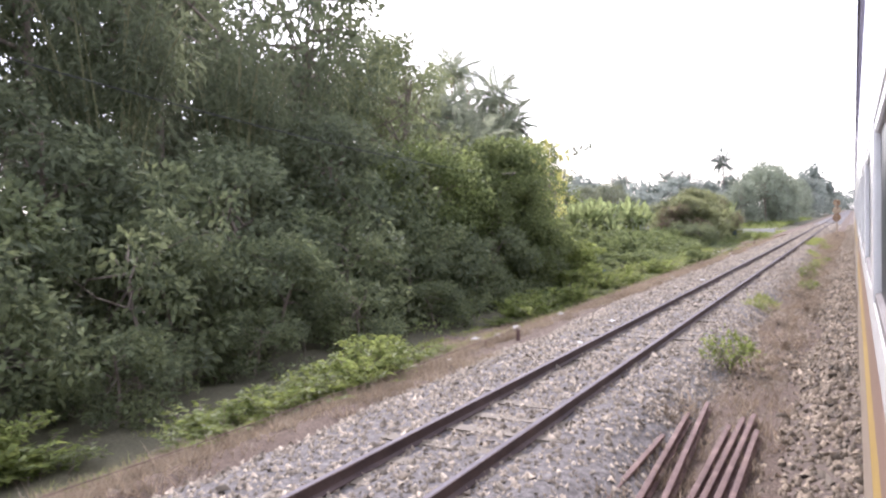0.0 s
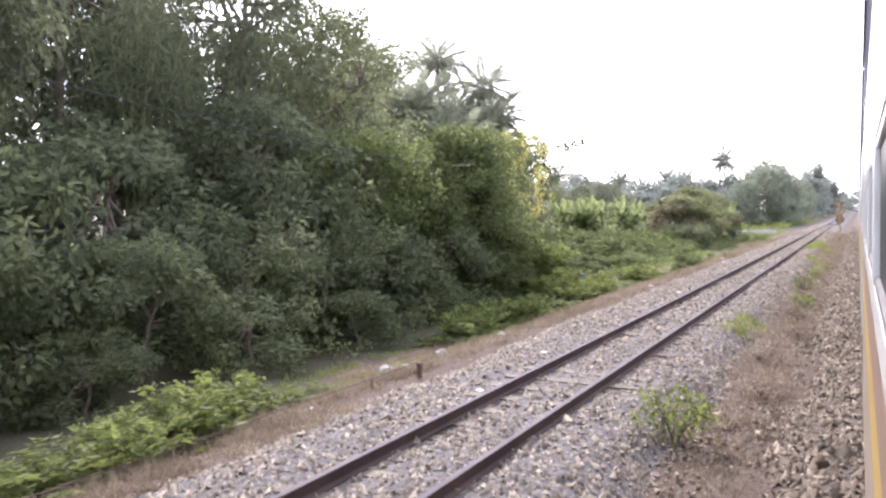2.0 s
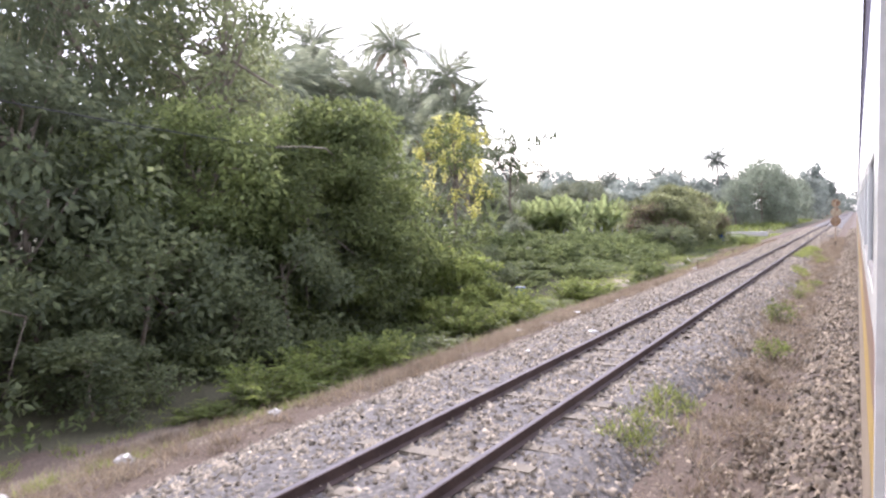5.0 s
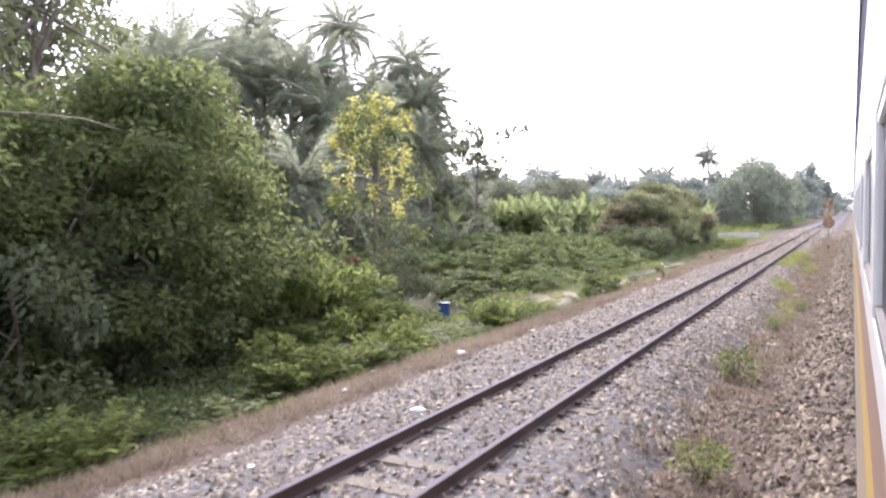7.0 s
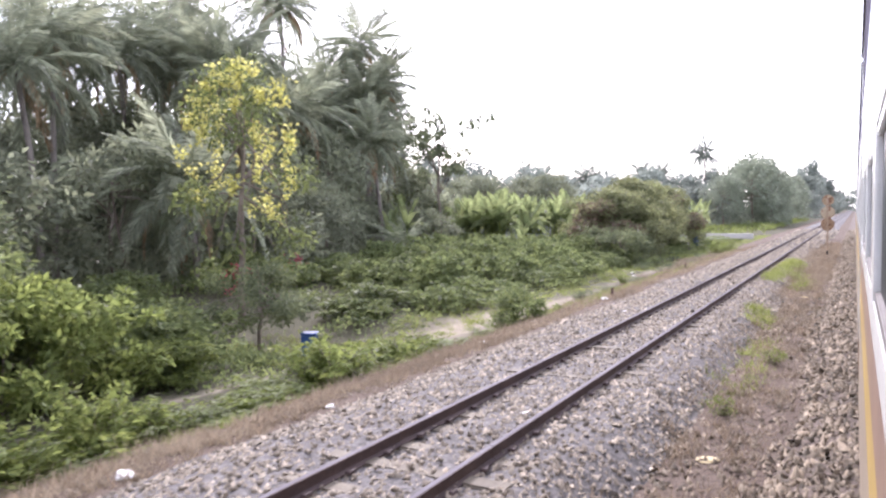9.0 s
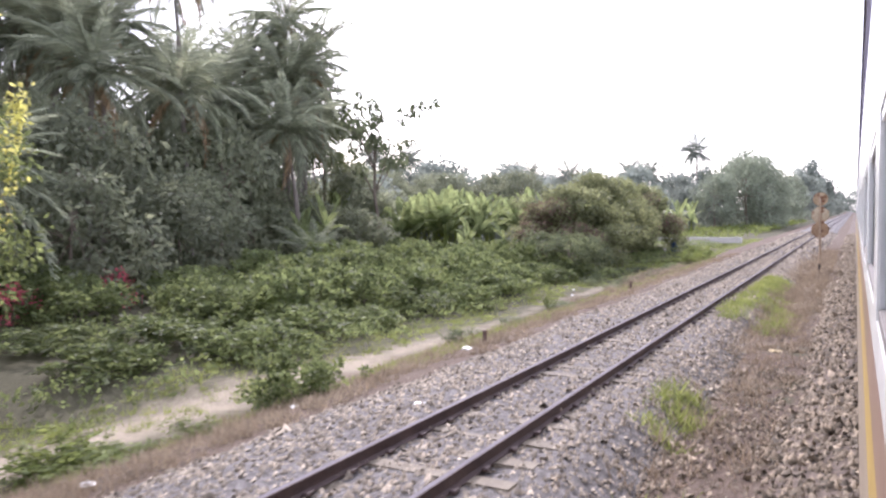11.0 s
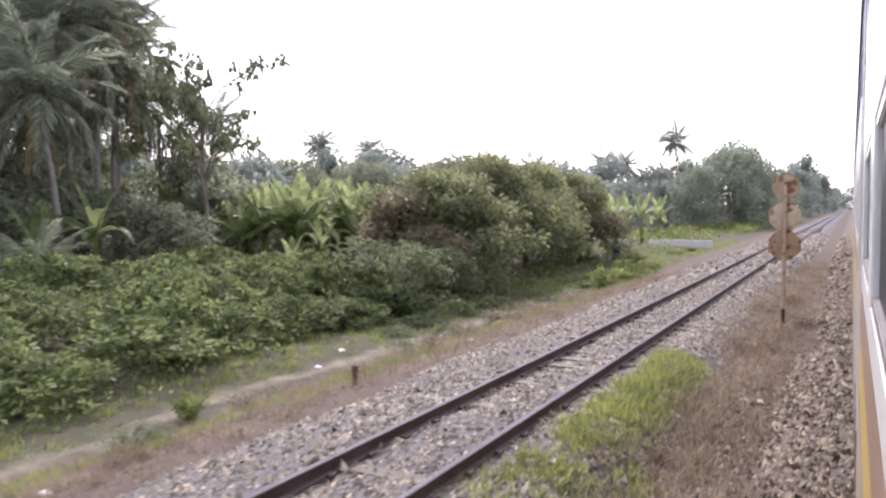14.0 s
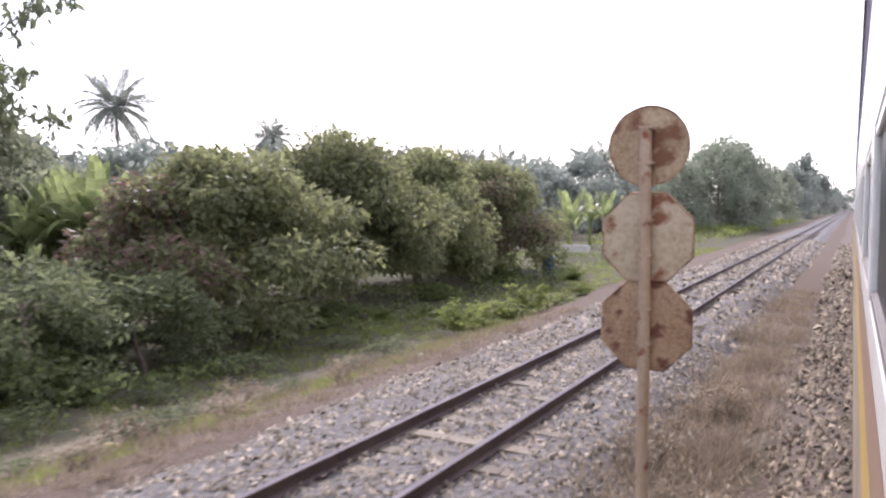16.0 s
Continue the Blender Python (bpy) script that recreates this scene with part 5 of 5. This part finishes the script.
def old_rail_pile():
    for x, y1, dy, h in ((-1.93, 8.5, -0.6, 0), (-1.84, 9.5, 3.0, 0.02), (-1.70, 10.1, 3.6, 0.03), (-1.31, 9.2, 0.6, 0), (-1.20, 9.6, 0.3, 0), (-1.09, 9.75, 0.5, 0.02), (-0.99, 9.1, 0.9, 0)):
        bm = rail_bm(-6.2, 0, 0, 0.115, h=0.115, head=0.058, foot=0.10)
        me = bpy.data.meshes.new("old_rail")
        bm.to_mesh(me)
        bm.free()
        me.materials.append(M_OLD_RAIL)
        ob = new("old_rail", me)
        ob.matrix_basis = pose(x, y1, -0.405 + h, 0, 0, dy)
        tagged(ob, "rust-red scrap rail lying on the ballast", "rail", group="pile of scrap rails")


old_rail_pile()


def crumpled(name, label, cat, x, y, size, mat, flat=0.4, on_bed=False):
    bm = bmesh.new()
    bmesh.ops.create_icosphere(bm, subdivisions=3, radius=1)
    off = Vector((x * 3.1, y * 1.7, size * 9))
    for v in bm.verts:
        n = noise.noise(v.co * 1.7 + off) * 0.55 + noise.noise(v.co * 4.1 + off) * 0.28
        v.co = Vector((v.co.x * (1 + n), v.co.y * (1 + n) * 0.75, max(v.co.z * (1 + n), -0.5) * flat)) * size
    me = bpy.data.meshes.new(name)
    bm.to_mesh(me)
    bm.free()
    me.materials.append(mat)
    ob = new(name, me)
    z = float(ground_z(x, y))
    if BX[0] < x < BX[-1]:
        z = max(z, float(bed_z(BX, BZ, np.array(x), np.array(y))))
    ob.matrix_basis = pose(x, y, z + size * flat * 0.42, 0, 0, (x * 97 + y * 31) % 360)
    tagged(ob, label, cat, group="litter along the line")


for x, y, s in ((-6.75, 31.85, 0.17), (-6.85, 49.4, 0.16), (-6.55, 35.1, 0.12), (-7.2, 22.9, 0.10), (-8.2, 30.9, 0.20), (-7.0, 28.4, 0.09), (-6.9, 56.5, 0.10), (-8.0, 60.3, 0.12), (-7.1, 66.2, 0.12),
                (-9.9, 64.5, 0.12), (-10.4, 66.0, 0.13), (-7.3, 76.5, 0.10), (-7.0, 12.6, 0.09), (-8.7, 73.2, 0.14), (-7.3, 44.6, 0.08), (-7.0, 41.0, 0.12), (-11.2, 69.7, 0.13)):
    crumpled("plastic_bag", "crumpled white plastic bag lying on the verge", "litter", x, y, s * 0.75, M_PLASTIC, 0.4)
for x, y, s in ((-4.75, 16.2, 0.10), (-4.6, 26.6, 0.12), (-5.0, 24.2, 0.07), (-4.72, 44.0, 0.11), (-5.9, 50.3, 0.07), (-3.4, 34.8, 0.07), (-4.5, 13.2, 0.08)):
    crumpled("paper_scrap", "pale paper scrap lying on the ballast", "litter", x, y, s * 0.7, M_PLASTIC, 0.25)
for x, y, s in ((-1.35, 34.9, 0.12), (-1.3, 51.3, 0.13), (-1.25, 63.2, 0.10)):
    crumpled("cardboard_scrap", "flattened cardboard scrap between the tracks", "litter", x, y, s, M_CARD, 0.14)
for x, y, s in ((-8.6, 17.0, 0.16), (-8.0, 18.3, 0.14), (-7.6, 16.2, 0.12), (-7.6, 20.6, 0.10)):
    crumpled("boulder", "rough grey stone on the verge", "stone", x, y, s, M_CONCRETE, 0.6)


def fallen_branch():
    ob = tagged(new("fallen_branch"), "dry fallen branch with a pale broken end", "branch", group="litter along the line")
    pts = [(x, y, float(ground_z(x, y)) + h) for x, y, h in ((-9.15, 70.0, 0.05), (-8.85, 70.15, 0.07), (-8.55, 70.3, 0.10), (-8.3, 70.4, 0.08), (-8.12, 70.42, 0.05))]
    v, f = tube(pts[:4], [0.015, 0.025, 0.04, 0.05], 8)
    arr_part("limb", v, f, M_BARK, ob, smooth=True)
    v, f = tube(pts[2:], [0.041, 0.054, 0.03], 8)
    arr_part("broken_end", v, f, M_CARD, ob, smooth=True, label="pale split wood")


fallen_branch()


def peg_posts():
    for x, y, h in ((-6.5, 14.9, 0.22), (-6.85, 50.2, 0.26), (-6.75, 61.5, 0.28)):
        ob = tagged(new("marker_post"), "short rust-stained marker post on the verge", "post", group="marker posts")
        z = float(ground_z(x, y))
        ob.matrix_basis = pose(x, y, z)
        part("shaft", box_bm((-0.035, -0.035, -0.2), (0.035, 0.035, h), 0.01), M_OLD_RAIL, ob)
        part("cap", box_bm((-0.045, -0.045, h), (0.045, 0.045, h + 0.03), 0.01), M_OLD_RAIL, ob)


peg_posts()


def signal_wire():
    """A thin iron rod carried on pegs along the verge."""
    w = tagged(new("signal_rod"), "thin rusty signal rod carried on low pegs", "signal rod")
    ys = np.arange(2.0, 17.0, 2.0)
    pts = [(-6.86, y, float(ground_z(-6.86, y)) + 0.17 + 0.015 * math.sin(y * 1.7)) for y in ys]
    v, f = tube(pts, 0.007, 6)
    arr_part("rod", v, f, M_OLD_RAIL, w, smooth=True)
    for p in pts[::3]:
        part("peg", box_bm((p[0] - 0.012, p[1] - 0.012, p[2] - 0.35), (p[0] + 0.012, p[1] + 0.012, p[2] - 0.005), 0.004), M_OLD_RAIL, w)


signal_wire()


def overhead_cable():
    c = tagged(new("overhead_cable"), "black cable sagging between wooden poles in the wood", "cable")
    t = np.linspace(0, 1, 40)
    a, b = np.array([-16.5, 9.0, 6.2]), np.array([-13.6, 30.8, 4.1])
    pts = a + (b - a) * t[:, None]
    pts[:, 0] += 4.2 * t * (1 - t) * 0.6
    pts[:, 2] -= 2.0 * t * (1 - t)
    v, f = tube(pts, 0.014, 6)
    arr_part("wire", v, f, M_CABLE, c, smooth=True)
    for e in (a, b):
        z = float(ground_z(e[0], e[1]))
        v, f = tube([(e[0], e[1], z - 0.3), (e[0], e[1], e[2] + 0.25)], [0.06, 0.05], 9)
        arr_part("pole", v, f, M_BARK, c, smooth=True)


overhead_cable()


def blue_drum():
    d = tagged(new("blue_bin"), "small blue plastic bin standing in the weeds", "bin")
    x, y = -13.06, 42.5
    d.matrix_basis = pose(x, y, float(ground_z(x, y)), 0, 0, 25)
    bm = box_bm((-0.21, -0.19, -0.02), (0.21, 0.19, 0.62), 0.03)
    for v in bm.verts:
        v.co.x *= 0.85 + 0.2 * v.co.z
        v.co.y *= 0.85 + 0.2 * v.co.z
    part("body", bm, M_BLUE, d)
    part("lid", box_bm((-0.22, -0.20, 0.62), (0.22, 0.20, 0.67), 0.015), M_BLUE, d)


blue_drum()


def far_barrel():
    """A ribbed plastic barrel beside a pale slab, past the orchard."""
    x, y = -13.1, 98.6
    b = tagged(new("blue_barrel"), "dark blue plastic barrel standing by the orchard", "barrel")
    b.matrix_basis = pose(x, y, float(ground_z(x, y)))
    z = np.array([-0.05, 0.0, 0.03, 0.26, 0.28, 0.31, 0.33, 0.58, 0.60, 0.63, 0.65, 0.86, 0.90])
    r = np.array([0.24, 0.27, 0.29, 0.30, 0.315, 0.315, 0.30, 0.30, 0.315, 0.315, 0.30, 0.29, 0.27])
    v, f = tube(np.stack([z * 0, z * 0, z], -1), r, 20)
    arr_part("body", v, f, M_BLUE, b, smooth=True)
    bm = bmesh.new()
    bmesh.ops.create_cone(bm, cap_ends=True, segments=20, radius1=0.275, radius2=0.265, depth=0.03)
    bmesh.ops.translate(bm, verts=bm.verts, vec=(0, 0, 0.905))
    part("lid", bm, M_BLUE, b)
    slab = tagged(new("concrete_slab"), "pale broken concrete slab lying in the weeds", "slab")
    slab.matrix_basis = pose(x - 1.2, y - 0.5, float(ground_z(x - 1.2, y - 0.5)), 4, 0, 12)
    part("block", box_bm((-0.7, -0.35, -0.15), (0.7, 0.35, 0.28), 0.03), M_CONCRETE, slab)


far_barrel()


def kerb_slab():
    for x0, x1, y in ((-15.0, -9.9, 115.2), (-19.5, -17.4, 118.4)):
        z = float(ground_z((x0 + x1) / 2, y))
        bm = box_bm((x0, y - 0.2, z - 0.2), (x1, y + 0.2, z + 0.58), 0.03)
        me = bpy.data.meshes.new("concrete_parapet")
        bm.to_mesh(me)
        bm.free()
        me.materials.append(M_CONCRETE)
        tagged(new("concrete_parapet", me), "low pale concrete parapet of a culvert by the line", "parapet", group="culvert parapets")


kerb_slab()

# ---- crushed stone, last ----
build_stones("ballast_stones", bed, M_STONE, "pale grey crushed stone",
             (112000, -6.3, -1.45, 2.5, 78, BX, BZ, 0.029), (9000, -6.25, -1.5, 78, 125, BX, BZ, 0.06))
build_stones("own_ballast_stones", own_bed, M_STONE_BROWN, "brownish crushed stone",
             (36000, -0.95, 0.4, 3.5, 84, OX, OZ, 0.040), (2500, -0.95, 0.4, 84, 125, OX, OZ, 0.065))
build_stones("scattered_stones", own_bed, M_STONE_BROWN, "scattered stones between the tracks",
             (23000, -2.1, -0.7, 3.5, 80, np.array([-3.0, 3.0]), np.array([-0.42, -0.42]), 0.026))
build_stones("verge_stones", bed, M_STONE_BROWN, "small stones strewn over the dry verge",
             (26000, -8.2, -6.2, 3, 80, None, None, 0.019))
STONE_MESHES = []
for k in range(6):
    v = OCT_V * rng.uniform(0.65, 1.3, (6, 1)) + rng.normal(0, 0.15, (6, 3))
    STONE_MESHES.append(mesh_of("stone", v * [0.045, 0.036, 0.03], OCT_F, M_STONE))
for k in range(280):
    x, y = rng.uniform(-6.3, -1.6), rng.uniform(30, 34)
    ob = new("stone", STONE_MESHES[k % 6])
    ob.parent = bed
    ob.matrix_basis = pose(x, y, float(bed_z(BX, BZ, np.array(x), np.array(y))) + 0.02, rng.uniform(-30, 30), rng.uniform(-30, 30), rng.uniform(0, 360))
